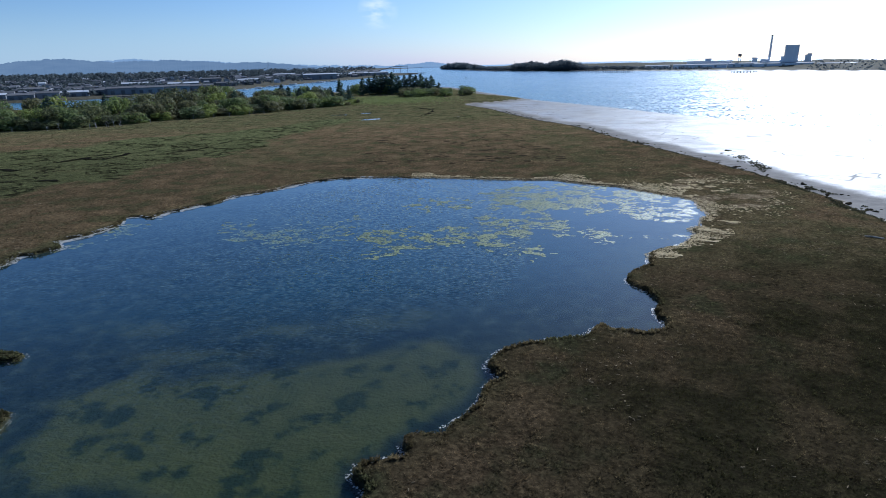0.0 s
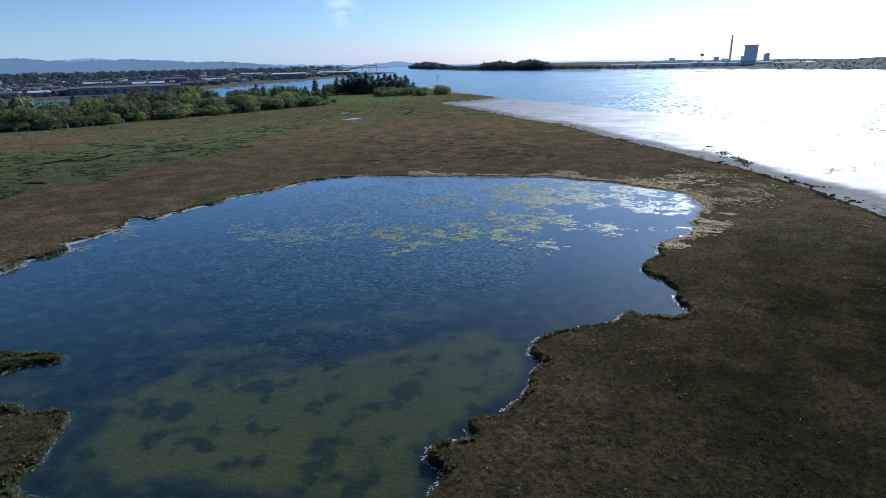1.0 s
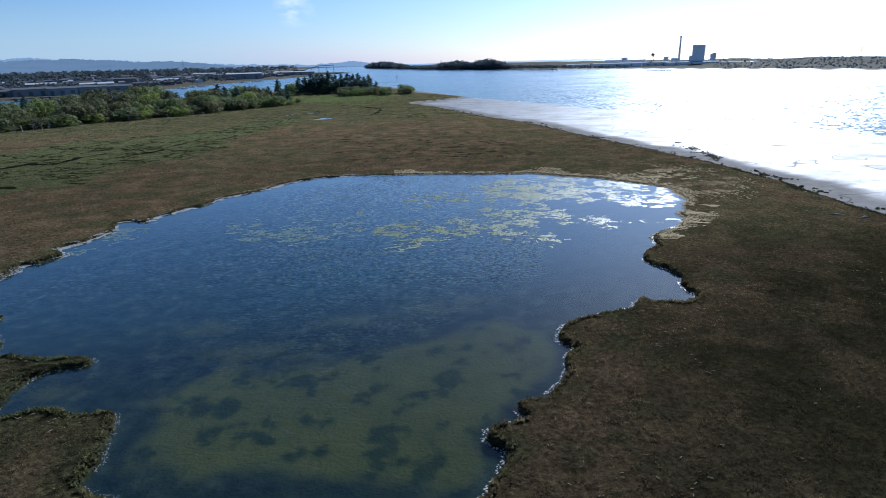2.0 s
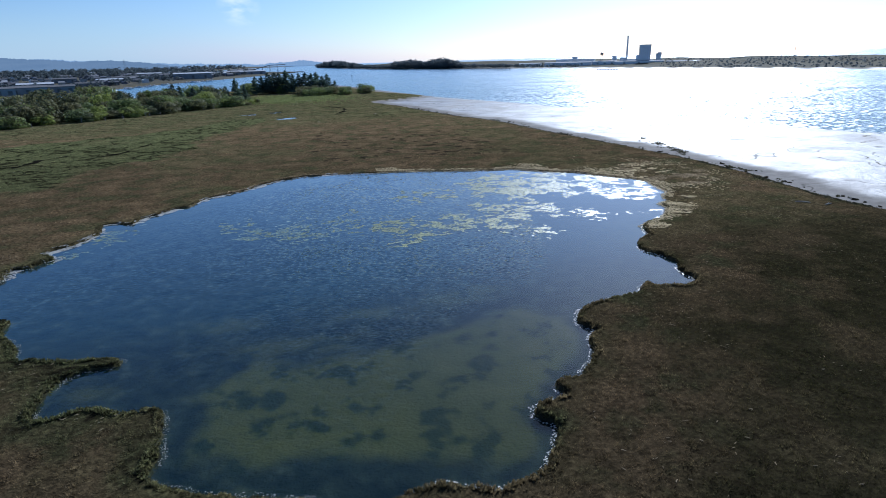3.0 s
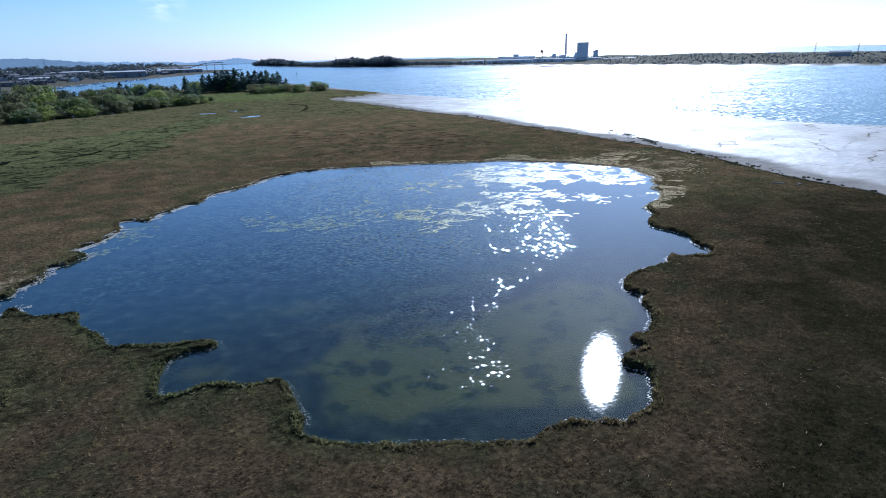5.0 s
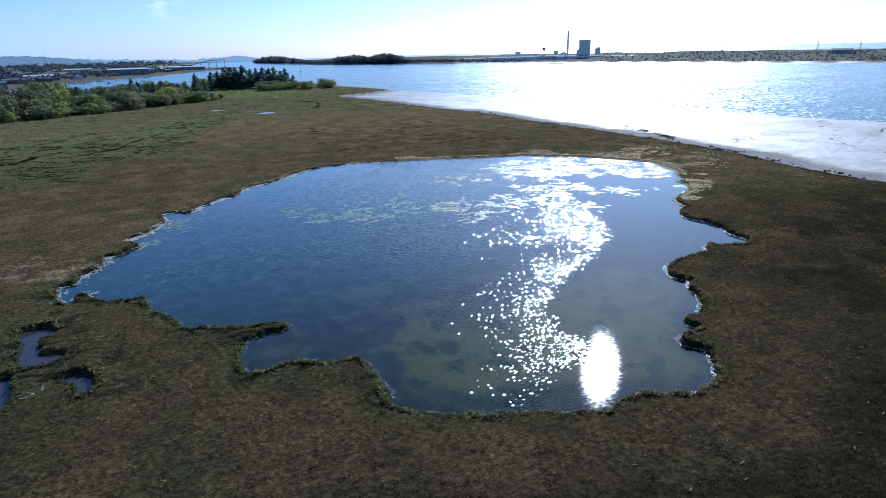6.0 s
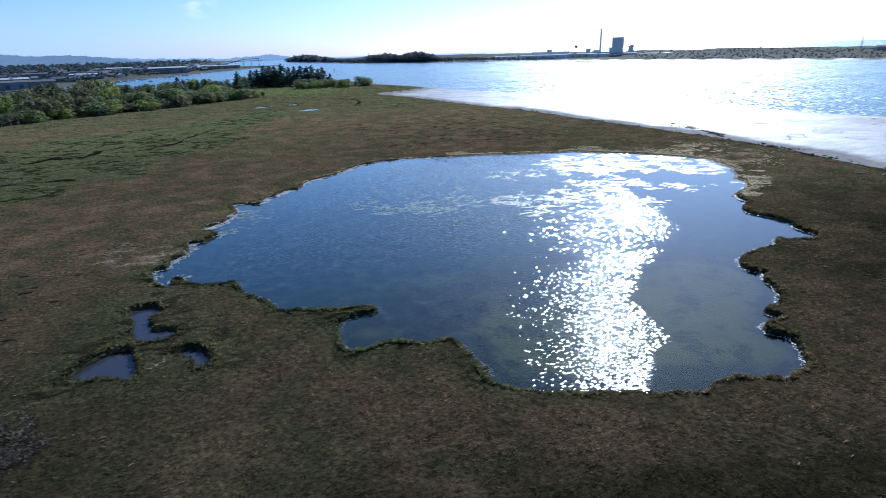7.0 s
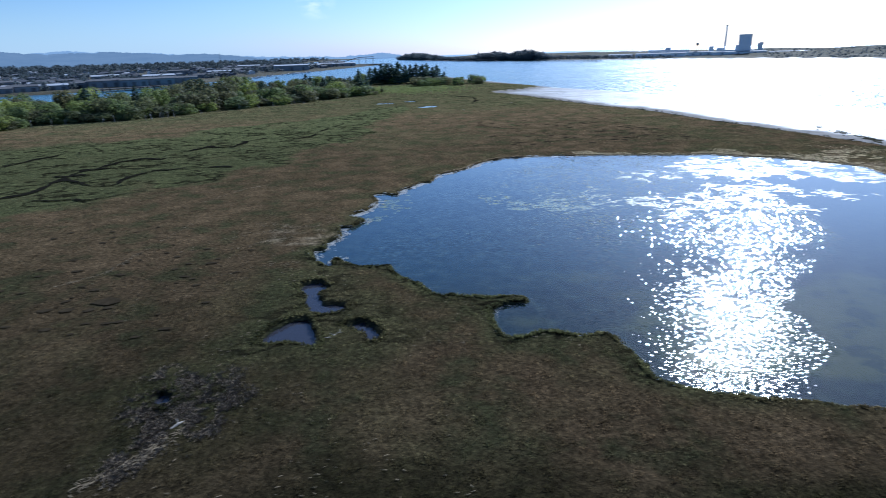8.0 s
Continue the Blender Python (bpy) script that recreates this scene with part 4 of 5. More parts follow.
x, y = np.interp(u, [0, 0.3, 0.6, 0.8, 1], [-105.2, -102.7, -100.9, -99.5, -98.4]) + rng.normal(0, 0.5, 420), np.interp(u, [0, 0.3, 0.6, 0.8, 1], [32.1, 33.1, 36.3, 38.2, 41.5]) + rng.normal(0, 0.5, 420)
keep = fbm(x, y, 1.3, 78) > 0.52
px, py = np.concatenate([px, x[keep]]), np.concatenate([py, y[keep]])
for ax, ay, bx, by in ((-133.9, 83, -128, 88), (-128, 88, -126.7, 97.2), (-126.7, 97.2, -122.5, 118.3), (-126.3, 138.8, -119.1, 151.4), (-119.1, 151.4, -106.5, 162)):
    u = rng.uniform(0, 1, 60)
    px, py = np.concatenate([px, ax + u * (bx - ax) + rng.normal(0, 0.3, 60)]), np.concatenate([py, ay + u * (by - ay) + rng.normal(0, 0.3, 60)])
x, y = scatter(5200, -120, 95, 20, 110)
keep = fbm(x, y, 9, 79) + 0.25 * (fbm(x, y, 1.5, 80) - 0.5) > 0.60
px, py = np.concatenate([px, x[keep]]), np.concatenate([py, y[keep]])
g = height_at(px, py, pond_at(px, py), inside(px, py, ISLAND), np.full(len(px), -99.0), np.full(len(px), -99.0))
scraps("dead_straw", px, py, np.maximum(g, 0.0) + 0.10, rng.uniform(0.02, 0.075, len(px)), 5.0, M_STRAW, "pale dead straw and wrack strewn on the marsh", "straw", 0.05, True)


# ---- trees ----
def leaf_cloud(lobes, count, size, flat=1.0):
    """Leaf clumps scattered through lobes (x, y, z, radius), as single leaves of two triangles."""
    lobes = np.array(lobes, float)
    pick = rng.choice(len(lobes), count, p=lobes[:, 3] ** 2 / (lobes[:, 3] ** 2).sum())
    d = rng.normal(0, 1, (count, 3))
    d /= np.linalg.norm(d, axis=1)[:, None]
    p = lobes[pick, :3] + d * lobes[pick, 3:4] * rng.uniform(0.86, 1.05, (count, 1)) * np.array([1, 1, flat])
    u = np.cross(d, rng.normal(0, 1, (count, 3)))
    u /= np.linalg.norm(u, axis=1)[:, None]
    v = np.cross(d + rng.normal(0, 0.35, (count, 3)), u)
    s = size * rng.uniform(0.6, 1.4, (count, 1))
    quad = np.stack([p - u * s, p - v * s * 0.8 + d * s * 0.3, p + u * s, p + v * s], 1)
    return quad.reshape(-1, 3), np.arange(4 * count).reshape(-1, 4)


def bush(seed):
    r = np.random.default_rng(seed)
    ob = thing("bush", "dense green willow thicket at the marsh's edge", "bush", "thicket behind the marsh")
    bm = bmesh.new()
    rod(bm, (0, 0, -0.5), (0.2, 0.1, 3.5), 0.32, 0.2, 7)
    for k in range(5):
        a = k * 1.26 + r.uniform(-0.3, 0.3)
        rod(bm, (0.1, 0, 1.0 + 0.3 * k), (2.6 * math.cos(a), 2.6 * math.sin(a), 4.0 + r.uniform(0, 1.6)), 0.16, 0.05, 5)
    part("trunk", bm, M_BARK, ob, "grey-brown stems")
    lobes = [(r.normal(0, 1.6), r.normal(0, 1.6), r.uniform(3.6, 5.6), r.uniform(1.8, 2.8)) for _ in range(7)]
    lobes += [(3.3 * math.cos(a), 3.3 * math.sin(a), r.uniform(1.4, 2.8), r.uniform(1.3, 2.1)) for a in r.uniform(0, 6.3, 9)]
    v, f = leaf_cloud(lobes, 1900, 0.29)
    crown = new("crown", mesh_of("crown", v, f, M_LEAF))
    crown.parent = ob
    return ob


def conifer(seed):
    r = np.random.default_rng(seed)
    ob = thing("conifer", "dark tall conifer rising above the thicket", "tree", "conifers on the island")
    bm = bmesh.new()
    rod(bm, (0, 0, -0.5), (0, 0, 19.5), 0.42, 0.05, 7)
    part("trunk", bm, M_BARK, ob)
    lobes = []
    for k in range(150):
        u = (k + 0.5) / 150
        reach = (1 - u) ** 0.7 * 5.6 * (0.8 + 0.35 * (math.sin(u * 44) > 0)) + 0.25
        a = r.uniform(0, 6.28)
        out = reach * r.uniform(0.25, 0.95)
        lobes.append((out * math.cos(a), out * math.sin(a), 2.0 + 17.4 * u + r.uniform(-0.4, 0.4), (0.3 + 0.17 * reach) * r.uniform(0.7, 1.2)))
    v, f = leaf_cloud(lobes, 3000, 0.36, 0.5)
    crown = new("crown", mesh_of("crown", v, f, M_NEEDLE))
    crown.parent = ob
    return ob


def stand(kinds, spots):
    """Copies of the kinds at spots of (x, y, scale across, scale up); the first ones are the kinds themselves."""
    for k, (px, py, sw, sh) in enumerate(spots):
        m = Matrix.Translation((px, py, 0.4)) @ Matrix.Rotation(k * 2.4, 4, "Z") @ Matrix.Diagonal((sw, sw, sh, 1))
        if k < len(kinds):
            kinds[k].matrix_basis = m
        else:
            copy_thing(src := kinds[k % len(kinds)], m @ Matrix.Diagonal([1 / a for a in src.scale] + [1]))


FRONT = [(-420, 285), (-330, 305), (-300, 332), (-285, 360), (-250, 368), (-222, 383), (-199, 412), (-166, 434), (-135, 474), (-117, 497), (-97, 508)]
front = np.array(FRONT, float)
lens_f = np.hypot(*np.diff(front, axis=0).T)
spots = []
for k in range(275):
    s = rng.uniform(0, lens_f.sum())
    j = min(int(np.searchsorted(np.cumsum(lens_f), s)), len(lens_f) - 1)
    u = 1 - (np.cumsum(lens_f)[j] - s) / lens_f[j]
    p = front[j] + u * (front[j + 1] - front[j])
    back = rng.uniform(2, 26) if k % 2 else rng.uniform(20, 150)
    away = p / np.hypot(*p)
    p = p + away * (back + 3)
    g = rng.uniform(0.75, 1.35)
    spots.append((p[0], p[1], g * 1.55, g * rng.uniform(1.15, 1.5) * (1.1 if p[0] < -190 else 1.0) * (0.62 if back < 14 else 1.0 if back < 50 else 1.25)))
for k in range(16):
    spots.append((rng.uniform(-48, 24), rng.uniform(622, 660), rng.uniform(1.1, 1.7), rng.uniform(0.9, 1.4)))
for k in range(9):
    spots.append((rng.uniform(-105, -80), rng.uniform(520, 560), rng.uniform(0.4, 0.8), rng.uniform(0.4, 0.7)))
for k in range(12):
    spots.append((rng.uniform(-120, -60), rng.uniform(690, 740), rng.uniform(1.1, 1.7), rng.uniform(1.1, 1.6)))
stand([bush(100 + k) for k in range(5)], spots)

CONIFERS = [(-34.5, 510, 20), (-33.6, 525, 15), (-30.5, 540, 15), (-25.5, 520, 18), (-24.8, 530, 16), (-21.8, 540, 14), (-20, 545, 17), (-19.3, 550, 15), (-15.8, 560, 17),
            (-15.2, 575, 18), (-14.2, 560, 15), (-13.4, 570, 14), (-12.2, 560, 12), (-10.4, 590, 22), (-11.3, 585, 15), (-9.6, 600, 13), (-8.2, 690, 20),
            (-7.6, 700, 24), (-7.0, 700, 26), (-6.4, 710, 27), (-6.0, 705, 25), (-5.4, 700, 26), (-4.8, 690, 23), (-4.2, 700, 22), (-3.6, 700, 24)]
CONIFERS += [(-3.1, 690, 22), (-2.6, 700, 25), (-2.1, 690, 21), (-1.6, 700, 20), (-0.9, 700, 15)]
spots = []
for az, d, h in CONIFERS:
    spots.append((d * math.sin(radians(az)), d * math.cos(radians(az)), h / 20 * rng.uniform(1.15, 1.8), rng.uniform(0.82, 1.08) * h / 20 * (1.15 if az < -9 else 0.95)))
stand([conifer(200 + k) for k in range(4)], spots)


def dead_snag(seed):
    r = np.random.default_rng(seed)
    ob = thing("dead_snag", "bare grey dead sapling in front of the thicket", "tree", "dead saplings by the thicket")
    part("trunk", rod(bmesh.new(), (0, 0, -0.4), (r.uniform(-0.4, 0.4), r.uniform(-0.4, 0.4), 5.0), 0.16, 0.05, 6), M_DEAD, ob)
    for k in range(4):
        a, z = r.uniform(0, 6.28), r.uniform(1.5, 3.8)
        part("limb", rod(bmesh.new(), (0, 0, z), (1.3 * math.cos(a), 1.3 * math.sin(a), z + r.uniform(0.7, 1.6)), 0.07, 0.03, 5), M_DEAD, ob)
    return ob


spots = []
for k in range(22):
    u = rng.uniform(2.6, len(front) - 1.6)
    j = int(u)
    p = front[j] + (u - j) * (front[j + 1] - front[j])
    p = p * (1 - rng.uniform(0.002, 0.016))
    spots.append((p[0], p[1], rng.uniform(0.7, 1.2), rng.uniform(0.5, 1.1)))
stand([dead_snag(300 + k) for k in range(3)], spots)


# ---- shore litter ----
def turf_block(seed):
    r = np.random.default_rng(seed)
    bm = bmesh.new()
    bmesh.ops.create_icosphere(bm, subdivisions=2, radius=1)
    for v in bm.verts:
        k = 1 + 0.6 * (noise.noise(v.co * 1.7 + Vector((seed, 0, 0))))
        v.co = Vector((v.co.x * 1.4 * k, v.co.y * k, max(v.co.z, -0.35) * 0.62 * k))
    ob = part("turf_block", bm, M_TURF)
    return tagged(ob, "dark slumped block of marsh turf on the mud", "turf", "turf blocks along the shore")


edge_line = np.array([(30, 455), (43, 400), (56, 351), (70, 315), (78, 262), (86, 225), (92, 195), (96, 166), (97, 140), (95, 115), (98, 90)], float)
blocks = [turf_block(k) for k in range(4)]
for k in range(190):
    u = rng.uniform(0, len(edge_line) - 1.001)
    j = int(u)
    p = edge_line[j] + (u - j) * (edge_line[j + 1] - edge_line[j])
    big = rng.uniform(0.3, 1.0) ** 3 * 0.5 + 0.18
    m = Matrix.Translation((p[0] + rng.normal(1.5, 2.2), p[1], -0.25)) @ Matrix.Rotation(rng.uniform(0, 6.28), 4, "Z") @ Matrix.Diagonal((big, big * 0.8, min(big, 1.1), 1))
    if k < 4:
        blocks[k].matrix_basis = m
    else:
        src = blocks[k % 4]
        copy_thing(src, m @ Matrix.Diagonal([1 / a for a in src.scale] + [1]))


def driftwood(px, py, length, turn, label="bleached driftwood log lying on the marsh"):
    bm = bmesh.new()
    c, s = math.cos(turn), math.sin(turn)
    rod(bm, (-c * length / 2, -s * length / 2, 0.12), (c * length * 0.1, s * length * 0.1, 0.22), 0.14, 0.17, 8)
    rod(bm, (c * length * 0.08, s * length * 0.08, 0.22), (c * length / 2, s * length / 2, 0.15), 0.17, 0.08, 8)
    rod(bm, (c * length * 0.1, s * length * 0.1, 0.2), (c * length * 0.25 - s * 0.6, s * length * 0.25 + c * 0.6, 0.5), 0.07, 0.03, 6)
    ob = part("driftwood", bm, M_DRIFT)
    ob.location = (px, py, 0.42)
    return tagged(ob, label, "driftwood", "driftwood on the marsh")


for px, py, length, turn in ((-84.3, 58.6, 1.3, 0.4), (-84.9, 58.0, 1.0, 1.5), (-99.5, 40.5, 1.5, 0.9), (-85.4, 57.4, 0.9, 2.4),
                            (84, 108, 3.2, 2.5), (88, 104.6, 2.2, 0.2), (7, 387, 2.0, 0.6), (-30.5, 352, 2.4, 2.0)):
    driftwood(px, py, length, turn)

# shaggy clumps overhanging the marsh's seaward edge, and stray ones out on the mud
u = rng.uniform(0, len(edge_line) - 1.001, 9000)
j = u.astype(int)
p = edge_line[j] + (u - j)[:, None] * (edge_line[j + 1] - edge_line[j]) + np.stack([rng.uniform(-6, 7, 9000), 0 * u], -1)
d = inside(p[:, 0], p[:, 1], ISLAND) + 5.0 * (fbm(p[:, 0], p[:, 1], 11, 3, 3) - 0.5)
p = p[((d > -0.3) & (d < 2.0)) | ((d > -5) & (d <= -0.3) & (fbm(p[:, 0], p[:, 1], 4, 57) > 0.66))]
out = np.stack([106 + rng.normal(0, 1.5, 420), rng.uniform(182, 232, 420)], -1)
out[:, 0] += (out[:, 1] - 207) * 0.14
p = np.concatenate([p, out[fbm(out[:, 0], out[:, 1], 5, 58) > 0.58]])
tufts("shore_grass", p[:, 0], p[:, 1], rng.uniform(0.2, 0.5, len(p)), 0.36, 8, "dark shaggy plants on the marsh's seaward edge", 0.6, M_FRINGE, 0.35)

# narrow creeks winding through the green marsh, bank shade put into the dark ribbons
def creek(line, wide, label="narrow tidal creek winding through the green marsh, its bank shade painted dark", lift=0.22, wander=5.0, bottom=None):
    """A winding ribbon of wet mud, its width uneven."""
    a = np.array(line, float)
    t = np.linspace(0, len(a) - 1.001, 24 * (len(a) - 1))
    k = t.astype(int)
    p = a[k] + (t - k)[:, None] * (a[k + 1] - a[k])
    p = p + np.stack([fbm(p[:, 0], p[:, 1], 5, 96) - 0.5, fbm(p[:, 0], p[:, 1], 5, 97) - 0.5], -1) * wander
    g = np.gradient(p, axis=0)
    side_way = np.stack([-g[:, 1], g[:, 0]], -1) / (np.hypot(*g.T)[:, None] + 1e-9)
    w = wide * (0.35 + 1.3 * step(fbm(p[:, 0], p[:, 1], 9, 98), 0.35, 0.7))[:, None] * np.minimum(1, np.minimum(t, t[-1] - t) * 3 + 0.1)[:, None]
    rim = np.concatenate([p + side_way * w, p - side_way * w])
    z = height_at(rim[:, 0], rim[:, 1], np.full(len(rim), -60.0), inside(rim[:, 0], rim[:, 1], ISLAND), np.full(len(rim), -99.0), np.full(len(rim), -99.0)) + lift
    m = len(p)
    i = np.arange(m - 1)
    me = mesh_of("creek", np.column_stack([rim, z]), np.stack([i, i + 1, i + m + 1, i + m], -1), bottom or M_CREEK)
    tagged(new("creek", me), label, "creek", kind="structure")


for line, wide in (([(-187, 154), (-183, 161), (-183, 169), (-184, 182), (-183, 194), (-181, 198), (-178, 211), (-172, 214), (-161, 213)], 0.9),
                   ([(-184, 182), (-175, 174), (-165, 165), (-161, 168), (-161, 181), (-158, 188), (-151, 189), (-144, 190), (-130, 187)], 0.7),
                   ([(-160, 229), (-154, 240), (-143, 234), (-140, 250), (-132, 260)], 0.9), ([(-220, 208), (-217, 225), (-210, 240), (-194, 231)], 0.7),
                   ([(-29, 478), (-20, 461), (-11, 445), (-12, 424), (-21, 389)], 0.9), ([(-176, 150), (-160, 148), (-150, 156), (-140, 152)], 0.4),
                   ([(-190, 186), (-184, 184), (-178, 186)], 1.6), ([(-186, 196), (-181, 195), (-176, 199)], 1.2), ([(-120, 250), (-112, 262), (-108, 290), (-98, 310)], 0.5)):
    creek(line, wide)
for line, wide in (([(168, 182), (176, 182), (188, 185), (197, 190), (196, 195), (204, 199)], 0.35), ([(150, 141), (166, 151), (182, 160), (197, 165), (206, 168)], 0.3),
                   ([(156, 160), (150, 150), (146, 143), (144, 138)], 0.25), ([(165, 199), (177, 201), (186, 201)], 0.25), ([(133, 120), (148, 129), (161, 135), (175, 133)], 0.3)):
    creek(line, wide * 0.5, "thin drainage runnel winding over the bare mud flat", 0.06, 7.0, M_CLOD)

# a broken line of foam where the bay laps the flats
edge = np.array(WATER_EDGE[1:14], float)
u = rng.uniform(0, len(edge) - 1.001, 1500)
j = u.astype(int)
p = edge[j] + (u - j)[:, None] * (edge[j + 1] - edge[j]) + rng.normal(0, 0.5, (1500, 2))
keep = fbm(p[:, 0], p[:, 1], 25, 95) > 0.42
p = p[keep]
scraps("surf", p[:, 0] + 0.8, p[:, 1], np.full(len(p), BAY_Z + 0.06), rng.uniform(0.3, 1.0, len(p)), 1.6, M_FOAM, "thin white foam where the bay laps the flats", "foam", 0.03, True)

# dark sheets that put in the shade of the small hollows
hx, hy = HOLES[:, 0], HOLES[:, 1]
g = height_at(hx, hy, pond_at(hx, hy), inside(hx, hy, ISLAND), np.full(len(hx), -99.0), np.full(len(hx), -99.0))
scraps("wet_hollow", hx, hy, g + 0.13, HOLES[:, 2], 1.6, M_TURF, "dark sheets standing for shade in hollows among the low marsh plants", "mud", 0.02)

# ---- the town across the channel ----
def shade_at(px, py):
    a, b = np.array([float(px)]), np.array([float(py)])
    return float(height_at(a, b, np.array([-99.0]), inside(a, b, ISLAND), inside(a, b, TOWN), inside(a, b, PENINSULA))[0])


def house(w, d, h, rise):
    ob = thing("house", "small pale house with a dark pitched roof among trees", "house", "houses of the town")
    part("wall", box(bmesh.new(), 0, 0, -1.5, w, d, h + 1.5), M_WALL, ob)
    roof = part("roof", gable(bmesh.new(), w, d, h, rise), M_ROOF, ob, "dark shingle roof")
    part("chimney", box(bmesh.new(), w * 0.2, 0.6, h + rise * 0.4, 0.8, 0.8, rise), M_CONCRETE, roof)
    part("door", box(bmesh.new(), w * 0.1, -d / 2 - 0.03, 0, 1.0, 0.1, 2.1), M_TIMBER, ob)
    for k in (-0.3, 0.33):
        part("window", box(bmesh.new(), w * k, -d / 2 - 0.03, 1.0, 1.6, 0.1, 1.3), M_GLASS, ob)
    return ob


houses = [house(11, 8, 5.2, 2.4), house(14, 9, 3.4, 2.2), house(9, 9, 6.4, 2.8), house(18, 11, 6.0, 2.0)]
placed = 0
for k in range(4000):
    az, d = rng.uniform(-48, -8), 880 + 2300 * rng.uniform(0, 1) ** 1.5
    px, py = d * math.sin(radians(az)), d * math.cos(radians(az))
    if inside(np.array([px]), np.array([py]), TOWN)[0] < 90 or placed >= 260:
        continue
    m = Matrix.Translation((px, py, shade_at(px, py))) @ Matrix.Rotation(0.5 + rng.integers(0, 2) * math.pi / 2, 4, "Z")
    if placed < 4:
        houses[placed].matrix_basis = m
    else:
        copy_thing(houses[placed % 4], m)
    placed += 1


def shed(name, label, w, d, h, rise, px, py, turn, wall, roof_m, doors=3):
    ob = thing(name, label, "building", "sheds on the waterfront")
    part("wall", box(bmesh.new(), 0, 0, -2, w, d, h + 2), wall, ob)
    part("roof", gable(bmesh.new(), w, d, h, rise, 0.6), roof_m, ob, "pale metal roof" if roof_m is M_METAL_ROOF else "dark roof")
    for k in range(doors):
        part("door", box(bmesh.new(), (k + 0.5) * w / doors - w / 2, -d / 2 - 0.05, 0, min(5, w / doors * 0.5), 0.2, h * 0.65), M_STEEL, ob)
    ob.matrix_basis = Matrix.Translation((px, py, shade_at(px, py))) @ Matrix.Rotation(turn, 4, "Z")
    return ob


M_WALL2 = worn("weathered_cladding", (0.15, 0.16, 0.175), (0.31, 0.315, 0.33), 0.3, 0.8, 0, 0.02, 0.5)
PALE, DARK = "long low waterfront shed with a white metal roof", "long dark waterfront warehouse beside the channel"
# azimuth, distance, width, depth, height, whether the roof is pale
WATERFRONT = [(-42.5, 1010, 34, 20, 6, 0), (-40.2, 990, 30, 18, 7, 0), (-38.2, 1010, 38, 22, 6, 1), (-36.2, 965, 30, 18, 6, 0), (-34.6, 975, 34, 20, 7, 0), (-32.6, 985, 36, 18, 6, 1),
              (-30.6, 1000, 30, 22, 7, 0), (-29.0, 985, 40, 20, 9, 0), (-26.9, 975, 36, 22, 9, 0), (-25.0, 985, 44, 22, 9, 0), (-22.9, 1010, 40, 20, 8, 0)]
INLAND = [(-39.4, 1110, 40, 20, 7, 1), (-35.4, 1130, 34, 18, 8, 0), (-31.8, 1120, 50, 20, 7, 0), (-24.2, 1160, 50, 20, 8, 1), (-28.0, 1230, 44, 20, 8, 1),
          (-20.6, 1180, 36, 16, 6, 0), (-18.8, 1330, 46, 18, 7, 1), (-17.2, 1500, 50, 20, 7, 0), (-12.2, 1450, 78, 28, 12, 1), (-13.8, 1560, 54, 22, 9, 0),
          (-10.0, 1650, 44, 18, 7, 1), (-8.9, 1660, 48, 18, 8, 0), (-8.6, 1760, 54, 20, 8, 1), (-7.0, 1740, 76, 20, 8, 1), (-7.6, 1950, 74, 22, 9, 0),
          (-21.9, 1420, 42, 16, 8, 0), (-15.4, 1750, 58, 18, 8, 1)]
for az, d, w, dep, h, white in WATERFRONT + INLAND:
    shed("warehouse", PALE if white else DARK, w, dep, h, 2.2, d * math.sin(radians(az)), d * math.cos(radians(az)),
         radians(-az) * 0.6 + 0.15, M_WALL2, M_METAL_ROOF if white else M_ROOF)


def far_roofs(count):
    """The rest of the town: hundreds of small houses, too far to tell apart."""
    vs, fs, n = [], [], 0
    while n < count:
        az, d = rng.uniform(-48, -8), 900 + 2600 * rng.uniform(0, 1) ** 1.2
        px, py = polar(az, d)
        if inside(np.array([px]), np.array([py]), TOWN)[0] < 60:
            continue
        w, dep, h, z = rng.uniform(4, 9), rng.uniform(3.5, 6), rng.uniform(3, 6.5), shade_at(px, py)
        t = 0.5 + rng.integers(0, 2) * math.pi / 2
        c, q = math.cos(t), math.sin(t)
        pts = [(-w, -dep, -1), (w, -dep, -1), (w, dep, -1), (-w, dep, -1), (-w, -dep, h), (w, -dep, h), (w, dep, h), (-w, dep, h), (-w, 0, h + 2.2), (w, 0, h + 2.2)]
        vs += [(px + a * c - b * q, py + a * q + b * c, z + e) for a, b, e in pts]
        fs += [[n * 10 + i for i in f] for f in ((0, 1, 5, 4), (1, 2, 6, 5), (2, 3, 7, 6), (3, 0, 4, 7), (4, 5, 9, 8), (6, 7, 8, 9), (4, 8, 7, 7), (5, 6, 9, 9))]
        n += 1
    me = bpy.data.meshes.new("town_roofs")
    me.from_pydata(vs, [], [f if f[2] != f[3] else f[:3] for f in fs])
    m, nn, l, b = material("town_roofs", rough=0.8)
    isle = nn.new("ShaderNodeNewGeometry").outputs["Random Per Island"]
    l.new(ramp(nn, l, isle, (0.0, (0.06, 0.06, 0.07)), (0.6, (0.13, 0.13, 0.14)), (0.88, (0.26, 0.25, 0.25)), (1.0, (0.72, 0.72, 0.72))), b.inputs["Base Color"])
    me.materials.append(m)
    tagged(new("town_roofs", me), "many small grey and pale houses of the far town", "houses", kind="stuff")


def polar(az, d):
    return d * math.sin(radians(az)), d * math.cos(radians(az))


far_roofs(950)


